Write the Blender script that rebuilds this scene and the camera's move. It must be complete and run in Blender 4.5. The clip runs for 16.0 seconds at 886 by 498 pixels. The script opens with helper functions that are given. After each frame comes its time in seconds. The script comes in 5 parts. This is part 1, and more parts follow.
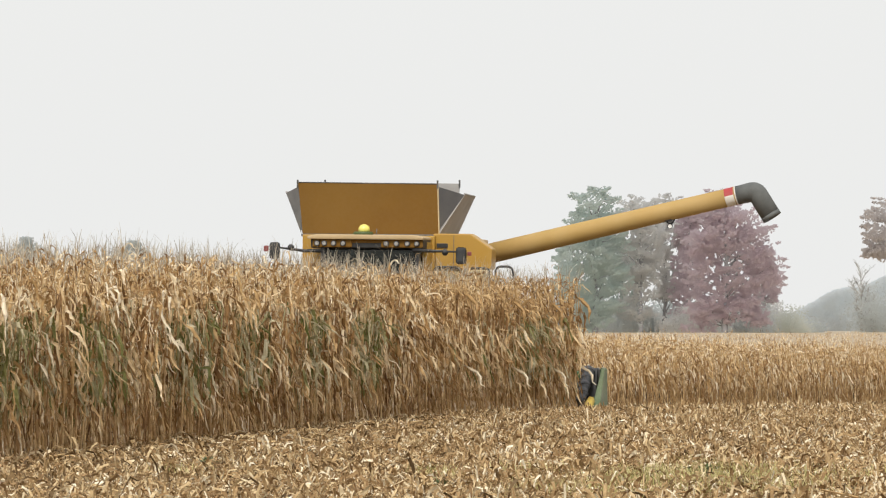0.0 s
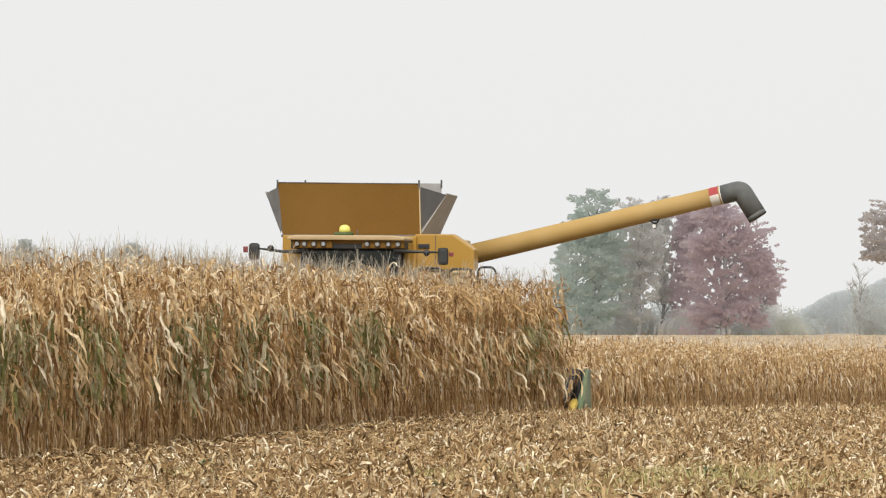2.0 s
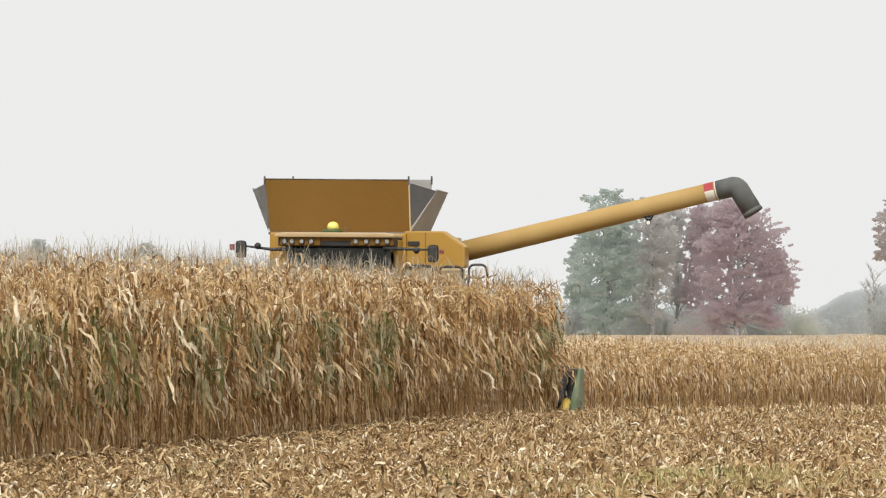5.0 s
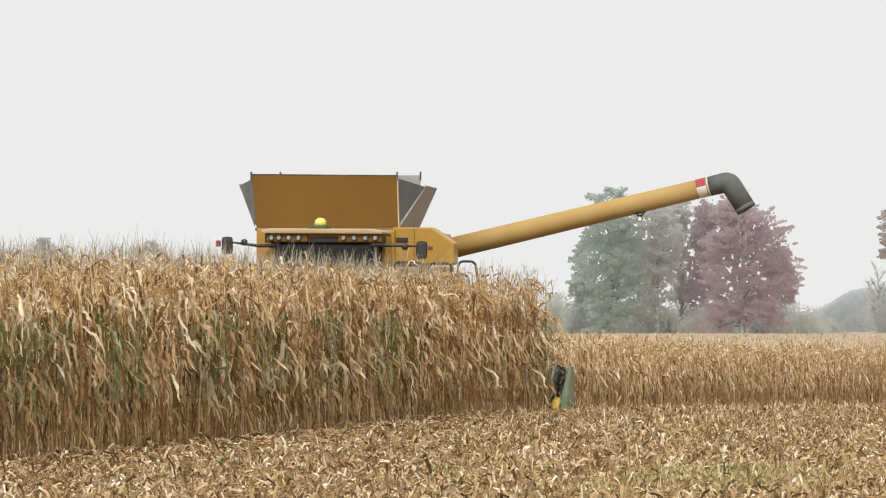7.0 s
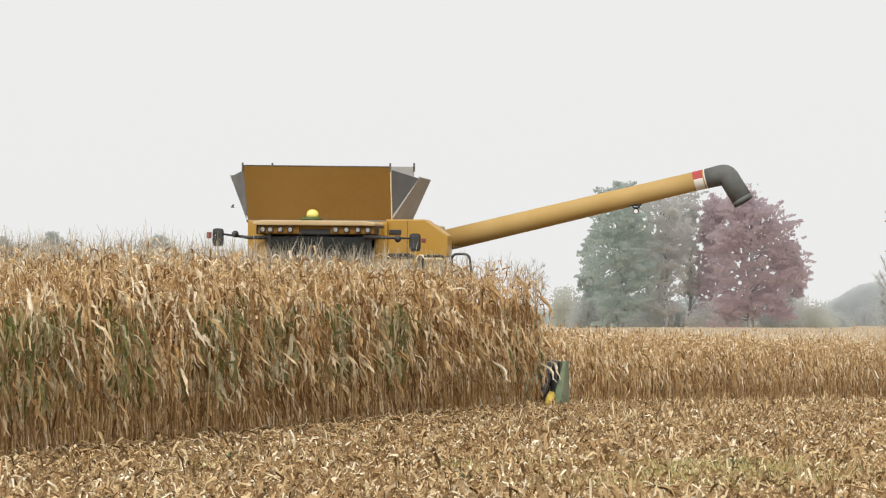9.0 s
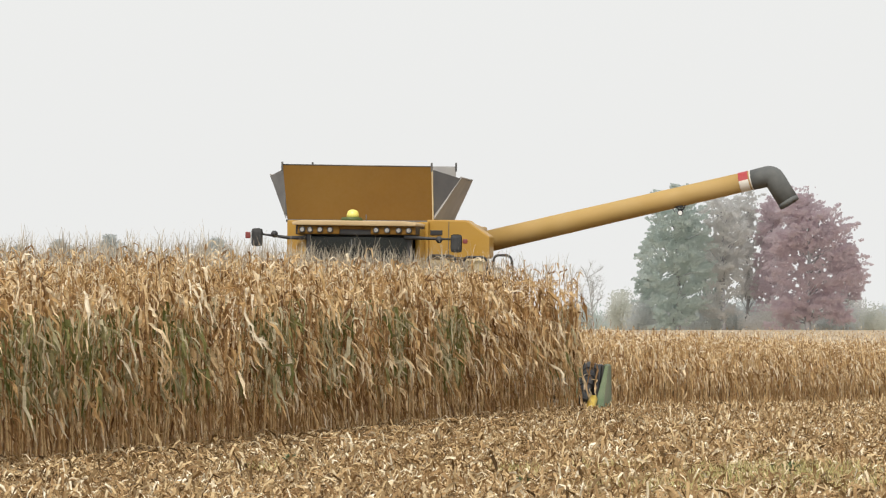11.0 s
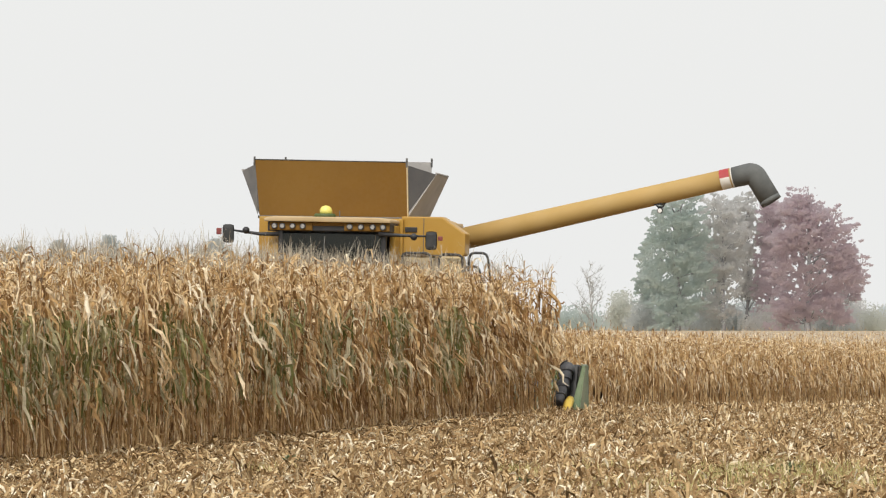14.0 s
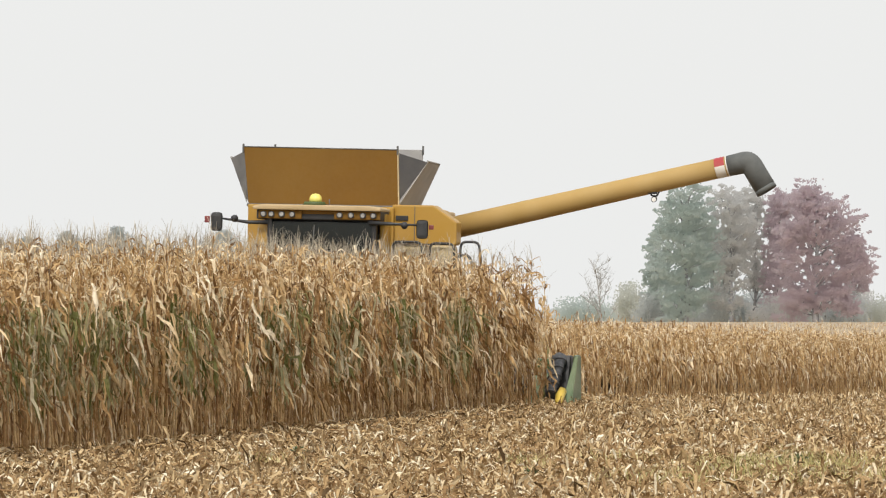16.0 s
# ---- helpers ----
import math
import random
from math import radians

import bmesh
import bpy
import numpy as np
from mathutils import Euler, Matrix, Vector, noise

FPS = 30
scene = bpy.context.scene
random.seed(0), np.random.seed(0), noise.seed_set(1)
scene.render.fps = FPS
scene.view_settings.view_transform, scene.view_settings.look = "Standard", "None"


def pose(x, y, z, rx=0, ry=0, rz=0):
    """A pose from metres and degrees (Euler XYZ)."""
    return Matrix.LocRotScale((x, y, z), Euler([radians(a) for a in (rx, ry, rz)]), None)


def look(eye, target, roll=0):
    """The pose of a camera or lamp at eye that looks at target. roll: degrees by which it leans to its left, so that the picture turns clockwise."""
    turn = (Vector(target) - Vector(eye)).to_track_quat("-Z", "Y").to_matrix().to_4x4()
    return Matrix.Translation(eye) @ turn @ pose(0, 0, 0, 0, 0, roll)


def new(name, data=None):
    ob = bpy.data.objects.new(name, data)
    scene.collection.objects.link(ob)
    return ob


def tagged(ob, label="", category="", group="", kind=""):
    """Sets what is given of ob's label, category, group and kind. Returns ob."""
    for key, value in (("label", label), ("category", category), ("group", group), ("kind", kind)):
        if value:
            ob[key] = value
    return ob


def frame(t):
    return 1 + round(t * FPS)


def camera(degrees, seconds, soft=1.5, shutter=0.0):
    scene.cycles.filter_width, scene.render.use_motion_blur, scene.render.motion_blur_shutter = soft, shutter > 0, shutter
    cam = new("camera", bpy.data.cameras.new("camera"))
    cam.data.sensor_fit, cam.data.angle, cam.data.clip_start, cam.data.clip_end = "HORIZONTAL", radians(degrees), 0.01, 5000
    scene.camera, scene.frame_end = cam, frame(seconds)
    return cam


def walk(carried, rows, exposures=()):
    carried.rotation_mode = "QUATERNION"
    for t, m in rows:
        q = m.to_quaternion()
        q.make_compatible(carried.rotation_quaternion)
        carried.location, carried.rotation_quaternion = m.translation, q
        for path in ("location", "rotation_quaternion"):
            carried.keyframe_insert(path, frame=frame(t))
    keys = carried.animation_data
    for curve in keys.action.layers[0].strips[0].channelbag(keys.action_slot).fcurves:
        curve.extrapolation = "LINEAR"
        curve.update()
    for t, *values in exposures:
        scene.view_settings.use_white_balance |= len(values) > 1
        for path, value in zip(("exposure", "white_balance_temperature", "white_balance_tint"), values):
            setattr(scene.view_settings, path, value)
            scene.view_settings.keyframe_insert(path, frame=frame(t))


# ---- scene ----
# ---------- the shot: a tripod-like telephoto stand at eye height, panning by hand ----------
EYE = Vector((0.0, 0.0, 1.705))
LENS = 9.0
FOCAL = 784 / math.tan(radians(LENS / 2))
LEVEL = 575.0 - 441.0
HEADING = 12.265            # angle of the corn rows from the line of sight
U = Vector((math.sin(radians(HEADING)), math.cos(radians(HEADING)), 0))   # along the rows, away from the eye
V = Vector((math.cos(radians(HEADING)), -math.sin(radians(HEADING)), 0))  # across the rows
SPEED = 0.752              # metres a second along the rows
TIP = 114.6                 # where the header's noses stand along the rows at the start

# seconds, pan to the left and tilt down, in the view, 1568 units wide
PAN = [(0.0, 0.0, 0.0), (0.5, 2.3, -3.1), (1.0, 11.5, -7.7), (1.5, 5.3, 1.3), (2.0, -2.4, 4.4), (2.5, 9.2, 4.6),
       (3.0, 9.9, 1.5), (3.5, 17.6, 6.1), (4.0, 20.6, 6.1), (4.2, 19.8, 6.1), (5.3, 22.5, 3.5), (6.3, 24.5, 1.4),
       (6.5, 26.8, 1.5), (7.0, 29.8, 1.3), (7.5, 29.8, -4.8), (8.0, 34.4, -7.7), (8.5, 37.5, -10.7),
       (9.0, 45.2, -9.2), (9.1, 48.5, -9.2), (9.2, 53.0, -10.0), (9.3, 72.0, -12.0), (9.4, 126.0, -17.1),
       (9.5, 160.0, -19.9), (9.6, 161.0, -18.0), (9.7, 155.5, -15.3), (10.3, 150.0, -9.0), (11.1, 146.0, -4.0),
       (11.8, 144.8, -1.0), (12.0, 144.6, 3.0), (12.5, 144.7, 1.4), (13.0, 146.1, -0.1), (13.5, 146.2, 2.9),
       (14.0, 146.1, -3.2), (14.5, 146.2, -10.9), (15.0, 152.3, -14.0), (15.5, 156.9, -15.5), (16.0, 160.1, -18.6)]

cam = camera(LENS, 16.0, soft=1.2)
walk(cam, [(t, look(EYE, EYE + Vector((-px / FOCAL, 1.0, (LEVEL + py) / FOCAL)))) for t, px, py in PAN])

# ---------- light: a pale hazy sky and a weak veiled sun ----------
SUN_UP, SUN_TURN = 48.0, -12.0   # the sun stands high behind the camera, a little to its left
world = bpy.data.worlds.new("hazy_sky")
scene.world = world
world.use_nodes = True
wn = world.node_tree.nodes
wl = world.node_tree.links
sky = wn.new("ShaderNodeTexSky")
sky.sky_type, sky.sun_disc = "NISHITA", False
sky.sun_elevation, sky.sun_rotation = radians(SUN_UP), radians(180 + SUN_TURN)
sky.dust_density, sky.air_density = 6.0, 1.5
dim = wn.new("ShaderNodeVectorMath")
dim.operation = "SCALE"
dim.inputs["Scale"].default_value = 0.08
wl.new(sky.outputs["Color"], dim.inputs[0])
haze = wn.new("ShaderNodeMix")
haze.data_type = "RGBA"
haze.inputs["Factor"].default_value = 0.93
haze.inputs["B"].default_value = (0.90, 0.905, 0.895, 1)
wl.new(dim.outputs["Vector"], haze.inputs["A"])
wl.new(haze.outputs["Result"], wn["Background"].inputs["Color"])
wn["Background"].inputs["Strength"].default_value = 1.0
lamp = bpy.data.lights.new("sun", "SUN")
lamp.energy, lamp.angle, lamp.color = 2.6, radians(14), (1.0, 0.95, 0.86)
sun = new("sun", lamp)
sun.matrix_world = look((0, 0, 60), (math.sin(radians(-SUN_TURN)) * math.cos(radians(SUN_UP)) * 50,
                                     math.cos(radians(SUN_TURN)) * math.cos(radians(SUN_UP)) * 50,
                                     60 - math.sin(radians(SUN_UP)) * 50))


# ---------- materials ----------
def nodes_of(name):
    m = bpy.data.materials.new(name)
    m.use_nodes = True
    return m, m.node_tree.nodes, m.node_tree.links, m.node_tree.nodes["Principled BSDF"]


def ramp_of(n, stops, mode="LINEAR"):
    r = n.new("ShaderNodeValToRGB")
    r.color_ramp.interpolation = mode
    while len(r.color_ramp.elements) < len(stops):
        r.color_ramp.elements.new(0.5)
    for e, (at, c) in zip(r.color_ramp.elements, stops):
        e.position, e.color = at, (*c, 1)
    return r


def leafy(name, stops, through_leaf=0.35, grain=14.0, rough=0.75, blotch=0.8, sheen=0.25):
    """A thin leaf: its hue varies from leaf to leaf, with veins and blotches; some light passes through it."""
    m, n, l, p = nodes_of(name)
    geo = n.new("ShaderNodeNewGeometry")
    hue = ramp_of(n, stops)
    l.new(geo.outputs["Random Per Island"], hue.inputs["Fac"])
    tex = n.new("ShaderNodeTexCoord")
    blot = n.new("ShaderNodeTexNoise")
    blot.inputs["Scale"].default_value, blot.inputs["Detail"].default_value = grain, 4
    l.new(tex.outputs["Object"], blot.inputs["Vector"])
    wear = ramp_of(n, [(0.3, (0.62, 0.58, 0.55)), (0.55, (1, 1, 1)), (0.8, (1.12, 1.1, 1.05))])
    l.new(blot.outputs["Fac"], wear.inputs["Fac"])
    mix = n.new("ShaderNodeMix")
    mix.data_type, mix.blend_type = "RGBA", "MULTIPLY"
    mix.inputs["Factor"].default_value = blotch
    l.new(hue.outputs["Color"], mix.inputs["A"])
    l.new(wear.outputs["Color"], mix.inputs["B"])
    l.new(mix.outputs["Result"], p.inputs["Base Color"])
    p.inputs["Roughness"].default_value = rough
    p.inputs["Specular IOR Level"].default_value = sheen
    fine = n.new("ShaderNodeTexNoise")
    fine.inputs["Scale"].default_value = grain * 12
    l.new(tex.outputs["Object"], fine.inputs["Vector"])
    bump = n.new("ShaderNodeBump")
    bump.inputs["Strength"].default_value, bump.inputs["Distance"].default_value = 0.3, 0.004
    l.new(fine.outputs["Fac"], bump.inputs["Height"])
    l.new(bump.outputs["Normal"], p.inputs["Normal"])
    tr = n.new("ShaderNodeBsdfTranslucent")
    l.new(mix.outputs["Result"], tr.inputs["Color"])
    add = n.new("ShaderNodeMixShader")
    add.inputs["Fac"].default_value = through_leaf
    l.new(p.outputs["BSDF"], add.inputs[1])
    l.new(tr.outputs["BSDF"], add.inputs[2])
    l.new(add.outputs["Shader"], n["Material Output"].inputs["Surface"])
    return m


def solid(name, a, b, rough=0.5, metal=0.0, scale=3.0, bump=0.1, coat=0.0, dirt=None, rough_spread=0.15):
    """A solid surface in two tones, with fine relief, worn gloss and, where given, dust lying on it."""
    m, n, l, p = nodes_of(name)
    tex = n.new("ShaderNodeTexCoord")
    big = n.new("ShaderNodeTexNoise")
    big.inputs["Scale"].default_value, big.inputs["Detail"].default_value = scale, 6
    l.new(tex.outputs["Object"], big.inputs["Vector"])
    tone = ramp_of(n, [(0.3, a), (0.7, b)])
    l.new(big.outputs["Fac"], tone.inputs["Fac"])
    colour = tone.outputs["Color"]
    small = n.new("ShaderNodeTexNoise")
    small.inputs["Scale"].default_value, small.inputs["Detail"].default_value = scale * 14, 4
    l.new(tex.outputs["Object"], small.inputs["Vector"])
    if dirt:
        spots = ramp_of(n, [(0.45, (0, 0, 0)), (0.75, (0.6, 0.6, 0.6))])
        film = n.new("ShaderNodeTexNoise")
        film.inputs["Scale"].default_value, film.inputs["Detail"].default_value = scale * 0.6, 8
        l.new(tex.outputs["Object"], film.inputs["Vector"])
        l.new(film.outputs["Fac"], spots.inputs["Fac"])
        mix = n.new("ShaderNodeMix")
        mix.data_type = "RGBA"
        mix.inputs["B"].default_value = (*dirt, 1)
        l.new(spots.outputs["Color"], mix.inputs["Factor"])
        l.new(colour, mix.inputs["A"])
        colour = mix.outputs["Result"]
    l.new(colour, p.inputs["Base Color"])
    gloss = n.new("ShaderNodeMapRange")
    gloss.inputs["To Min"].default_value = max(rough - rough_spread, 0.02)
    gloss.inputs["To Max"].default_value = min(rough + rough_spread, 1)
    l.new(small.outputs["Fac"], gloss.inputs["Value"])
    l.new(gloss.outputs["Result"], p.inputs["Roughness"])
    p.inputs["Metallic"].default_value = metal
    p.inputs["Coat Weight"].default_value = coat
    rel = n.new("ShaderNodeBump")
    rel.inputs["Strength"].default_value, rel.inputs["Distance"].default_value = bump, 0.01
    l.new(small.outputs["Fac"], rel.inputs["Height"])
    l.new(rel.outputs["Normal"], p.inputs["Normal"])
    return m


STRAW = [(0.0, (0.20, 0.108, 0.045)), (0.25, (0.38, 0.224, 0.088)), (0.51, (0.64, 0.435, 0.21)), (0.76, (0.87, 0.695, 0.44)), (1.0, (0.98, 0.895, 0.72))]
M_LEAF = leafy("dry_corn_leaf", STRAW, 0.2, rough=0.6, sheen=0.35)
M_LEAF_BROWN = leafy("brown_corn_leaf", [(0.0, (0.15, 0.078, 0.033)), (0.4, (0.34, 0.195, 0.08)), (0.75, (0.58, 0.39, 0.18)), (1.0, (0.92, 0.76, 0.50))], 0.2, rough=0.65, sheen=0.25)
M_LEAF_GREEN = leafy("half_green_corn_leaf", [(0.0, (0.125, 0.14, 0.036)), (0.35, (0.25, 0.24, 0.088)), (0.7, (0.44, 0.40, 0.24)), (1.0, (0.74, 0.67, 0.48))], 0.26, rough=0.6, sheen=0.3)
M_STALK = leafy("corn_stalk", [(0.0, (0.34, 0.20, 0.09)), (0.6, (0.55, 0.37, 0.18)), (1.0, (0.72, 0.54, 0.30))], 0.0)
M_HUSK = leafy("corn_husk", [(0.0, (0.48, 0.34, 0.17)), (1.0, (0.80, 0.66, 0.42))], 0.1)
M_TASSEL = leafy("corn_tassel", [(0.0, (0.40, 0.35, 0.27)), (1.0, (0.60, 0.54, 0.44))], 0.2)
M_RESIDUE = leafy("corn_residue", [(0.0, (0.20, 0.118, 0.052)), (0.25, (0.35, 0.222, 0.104)), (0.55, (0.51, 0.355, 0.182)), (0.82, (0.69, 0.535, 0.315)), (1.0, (0.97, 0.90, 0.72))], 0.12, 22)
M_RESIDUE_DARK = leafy("dark_corn_residue", [(0.0, (0.09, 0.055, 0.026)), (0.4, (0.21, 0.135, 0.062)), (0.75, (0.38, 0.26, 0.125)), (1.0, (0.72, 0.60, 0.40))], 0.1, 22)
M_GRASS = leafy("grass_blade", [(0.0, (0.34, 0.32, 0.11)), (0.5, (0.56, 0.50, 0.22)), (1.0, (0.78, 0.69, 0.40))], 0.35)
M_WEED = leafy("weed_leaf", [(0.0, (0.075, 0.11, 0.045)), (1.0, (0.19, 0.235, 0.12))], 0.3)
CORN_MATERIALS = [M_LEAF, M_LEAF_BROWN, M_LEAF_GREEN, M_STALK, M_HUSK, M_TASSEL]
M_SOIL = solid("straw_littered_soil", (0.15, 0.097, 0.047), (0.28, 0.187, 0.09), 0.95, 0, 2.5, 0.6)
M_CANOPY = solid("far_corn_tops", (0.33, 0.26, 0.175), (0.42, 0.335, 0.235), 0.95, 0, 0.8, 0.5)
M_BARK = solid("bark", (0.25, 0.25, 0.26), (0.33, 0.325, 0.33), 0.9, 0, 2.0, 0.6)
M_YELLOW = solid("harvester_yellow_paint", (0.40, 0.22, 0.028), (0.44, 0.25, 0.038), 0.5, 0, 1.2, 0.02, 0.15, (0.52, 0.36, 0.14))
M_TANK = solid("tank_ochre_paint", (0.16, 0.074, 0.003), (0.19, 0.09, 0.004), 0.75, 0, 1.0, 0.02, 0.0, (0.20, 0.107, 0.014))
M_AUGER = solid("auger_yellow_paint", (0.42, 0.272, 0.085), (0.46, 0.30, 0.105), 0.7, 0, 1.5, 0.02, 0.0, (0.48, 0.34, 0.15))
M_CREAM = solid("roof_cream_plastic", (0.47, 0.34, 0.18), (0.54, 0.40, 0.23), 0.65, 0, 2.0, 0.03)
M_GALV = solid("galvanised_sheet", (0.33, 0.32, 0.31), (0.42, 0.405, 0.39), 0.6, 0.2, 2.5, 0.04, 0, (0.31, 0.295, 0.27))
M_SHEET = solid("dark_grey_sheet", (0.15, 0.148, 0.15), (0.22, 0.215, 0.21), 0.6, 0.2, 2.5, 0.04, 0, (0.30, 0.27, 0.22))
M_DARKSHEET = solid("grain_worn_steel", (0.10, 0.10, 0.11), (0.15, 0.145, 0.14), 0.55, 0.4, 2.0, 0.05)
M_RUBBER = solid("black_rubber", (0.030, 0.031, 0.033), (0.055, 0.055, 0.055), 0.75, 0, 5.0, 0.2)
M_CONE = solid("dusty_black_rubber", (0.04, 0.042, 0.048), (0.10, 0.10, 0.105), 0.5, 0, 6.0, 0.1)
M_BOOT = solid("spout_rubber", (0.09, 0.095, 0.095), (0.14, 0.145, 0.14), 0.75, 0, 4.0, 0.25)
M_BLACK = solid("black_plastic", (0.022, 0.022, 0.024), (0.04, 0.04, 0.043), 0.5, 0, 4.0, 0.05)
M_STEEL = solid("dark_steel", (0.10, 0.10, 0.10), (0.17, 0.165, 0.155), 0.5, 0.6, 4.0, 0.1)
M_RED = solid("red_reflector", (0.36, 0.035, 0.04), (0.42, 0.05, 0.05), 0.4, 0, 6.0, 0.02)
M_DULLRED = solid("dull_red_lens", (0.20, 0.045, 0.045), (0.26, 0.06, 0.055), 0.5, 0, 6.0, 0.02)
M_WHITE = solid("white_reflector", (0.70, 0.66, 0.60), (0.78, 0.75, 0.70), 0.4, 0, 6.0, 0.02)
M_GREEN = solid("header_green_paint", (0.055, 0.11, 0.04), (0.09, 0.15, 0.06), 0.45, 0, 2.0, 0.03, 0.1, (0.30, 0.29, 0.17))
M_NOSE = solid("yellow_nose_plastic", (0.62, 0.43, 0.045), (0.70, 0.50, 0.08), 0.45, 0, 3.0, 0.03)
M_BEACON = solid("yellow_receiver_dome", (0.80, 0.70, 0.14), (0.85, 0.76, 0.20), 0.35, 0, 3.0, 0.01)
M_DKGREEN = solid("receiver_green_base", (0.05, 0.08, 0.02), (0.08, 0.11, 0.03), 0.5, 0, 3.0, 0.02)
M_LENS = solid("lamp_lens", (0.34, 0.33, 0.31), (0.58, 0.57, 0.55), 0.2, 0.6, 30.0, 0.2)
# near-white base colour stands in for the lamp's glow
M_LAMP = solid("bright_white_lens", (0.90, 0.90, 0.89), (0.95, 0.95, 0.94), 0.35, 0, 30.0, 0.1)
M_BEIGE = solid("beige_panel", (0.58, 0.46, 0.26), (0.64, 0.52, 0.32), 0.6, 0, 2.0, 0.03)
M_BIRD = solid("dark_feathers", (0.14, 0.14, 0.145), (0.22, 0.22, 0.22), 0.8, 0, 20.0, 0.1)
M_GLASS, gn, gl, gp = nodes_of("tinted_cab_glass")
gp.inputs["Base Color"].default_value = (0.05, 0.055, 0.05, 1)
gp.inputs["Roughness"].default_value, gp.inputs["Transmission Weight"].default_value, gp.inputs["IOR"].default_value = 0.08, 0.6, 1.3
# base colours far paler than real leaves: distance haze is painted into them
M_FOL_GREEN = leafy("hazed_green_foliage", [(0.0, (0.635, 0.70, 0.675)), (1.0, (0.655, 0.72, 0.695))], 0.64, 0.35, 0.8, 0.15)
M_FOL_BROWN = leafy("hazed_brown_foliage", [(0.0, (0.735, 0.735, 0.725)), (1.0, (0.755, 0.755, 0.745))], 0.64, 0.35, 0.8, 0.15)
M_FOL_RED = leafy("hazed_red_foliage", [(0.0, (0.70, 0.62, 0.655)), (1.0, (0.72, 0.64, 0.675))], 0.64, 0.35, 0.8, 0.15)
M_FOL_RUST = leafy("hazed_rust_foliage", [(0.0, (0.65, 0.615, 0.61)), (1.0, (0.70, 0.67, 0.665))], 0.64, 0.35, 0.8, 0.15)
M_FOL_PALE = leafy("hazed_bush_foliage", [(0.0, (0.71, 0.73, 0.68)), (1.0, (0.75, 0.77, 0.72))], 0.64, 0.35, 0.8, 0.2)
M_FOL_CONE = leafy("hazed_grey_green_needles", [(0.0, (0.63, 0.66, 0.655)), (1.0, (0.70, 0.73, 0.725))], 0.64, 0.35, 0.8, 0.2)
M_FOL_GREY = leafy("hazed_grey_foliage", [(0.0, (0.69, 0.72, 0.72)), (1.0, (0.77, 0.80, 0.80))], 0.64, 0.35, 0.8, 0.2)
# pale blue-grey base colour stands in for the haze before the far woods
M_FOL_FAR = leafy("hazed_far_foliage", [(0.0, (0.79, 0.83, 0.85)), (1.0, (0.82, 0.86, 0.88))], 0.5, 0.2, 0.8, 0.1)
M_TWIG = solid("pale_twigs", (0.36, 0.35, 0.34), (0.46, 0.45, 0.43), 0.9, 0, 2.0, 0.3)


# ---------- helpers for meshes ----------
def ground_z(y):
    """The field is level near the eye, then falls away beyond a slight crest."""
    return float(np.interp(y, [0, 100, 106, 111, 117, 123, 150, 192, 257, 330, 550, 900], [0, 0, -0.01, -0.04, -0.11, -0.27, -0.70, -1.25, -1.85, -1.75, -1.25, -1.25]))


def row_point(s, w):
    return U * s + V * w


def quads_mesh(name, verts, quads, slots, materials, smooth=True):
    """A mesh from numpy arrays of corners and four-sided faces."""
    me = bpy.data.meshes.new(name)
    nv, nq = len(verts), len(quads)
    me.vertices.add(nv)
    me.vertices.foreach_set("co", np.ascontiguousarray(verts, dtype=np.float32).ravel())
    me.loops.add(nq * 4)
    me.loops.foreach_set("vertex_index", np.ascontiguousarray(quads, dtype=np.int32).ravel())
    me.polygons.add(nq)
    me.polygons.foreach_set("loop_start", np.arange(0, nq * 4, 4, dtype=np.int32))
    for m in materials:
        me.materials.append(m)
    me.polygons.foreach_set("material_index", np.ascontiguousarray(slots, dtype=np.int32))
    me.polygons.foreach_set("use_smooth", np.full(nq, smooth))
    me.update(calc_edges=True)
    return me


def join_pieces(pieces):
    vs, qs, ms, at = [], [], [], 0
    for v, q, m in pieces:
        vs.append(v)
        qs.append(np.asarray(q) + at)
        ms.append(m)
        at += len(v)
    return np.concatenate(vs), np.concatenate(qs), np.concatenate(ms)


def ribbon(path, across, widths, slot):
    """A strip of quads along a path."""
    path, across, widths = np.asarray(path), np.asarray(across), np.asarray(widths)[:, None]
    v = np.empty((len(path) * 2, 3))
    v[0::2], v[1::2] = path - across * widths / 2, path + across * widths / 2
    i = np.arange(len(path) - 1) * 2
    return v, np.stack([i, i + 1, i + 3, i + 2], 1), np.full(len(i), slot)


def folded(path, across, widths, depth, slot):
    """A leaf of two strips that meet in a sunken midrib."""
    path, across, widths = np.asarray(path), np.asarray(across), np.asarray(widths)[:, None]
    tang = np.gradient(path, axis=0)
    nrm = np.cross(tang, across)
    nrm /= np.linalg.norm(nrm, axis=1)[:, None] + 1e-9
    v = np.empty((len(path) * 3, 3))
    v[0::3], v[1::3], v[2::3] = path - across * widths / 2, path - nrm * widths * depth, path + across * widths / 2
    i = np.arange(len(path) - 1) * 3
    q = np.concatenate([np.stack([i, i + 1, i + 4, i + 3], 1), np.stack([i + 1, i + 2, i + 5, i + 4], 1)])
    return v, q, np.full(len(q), slot)


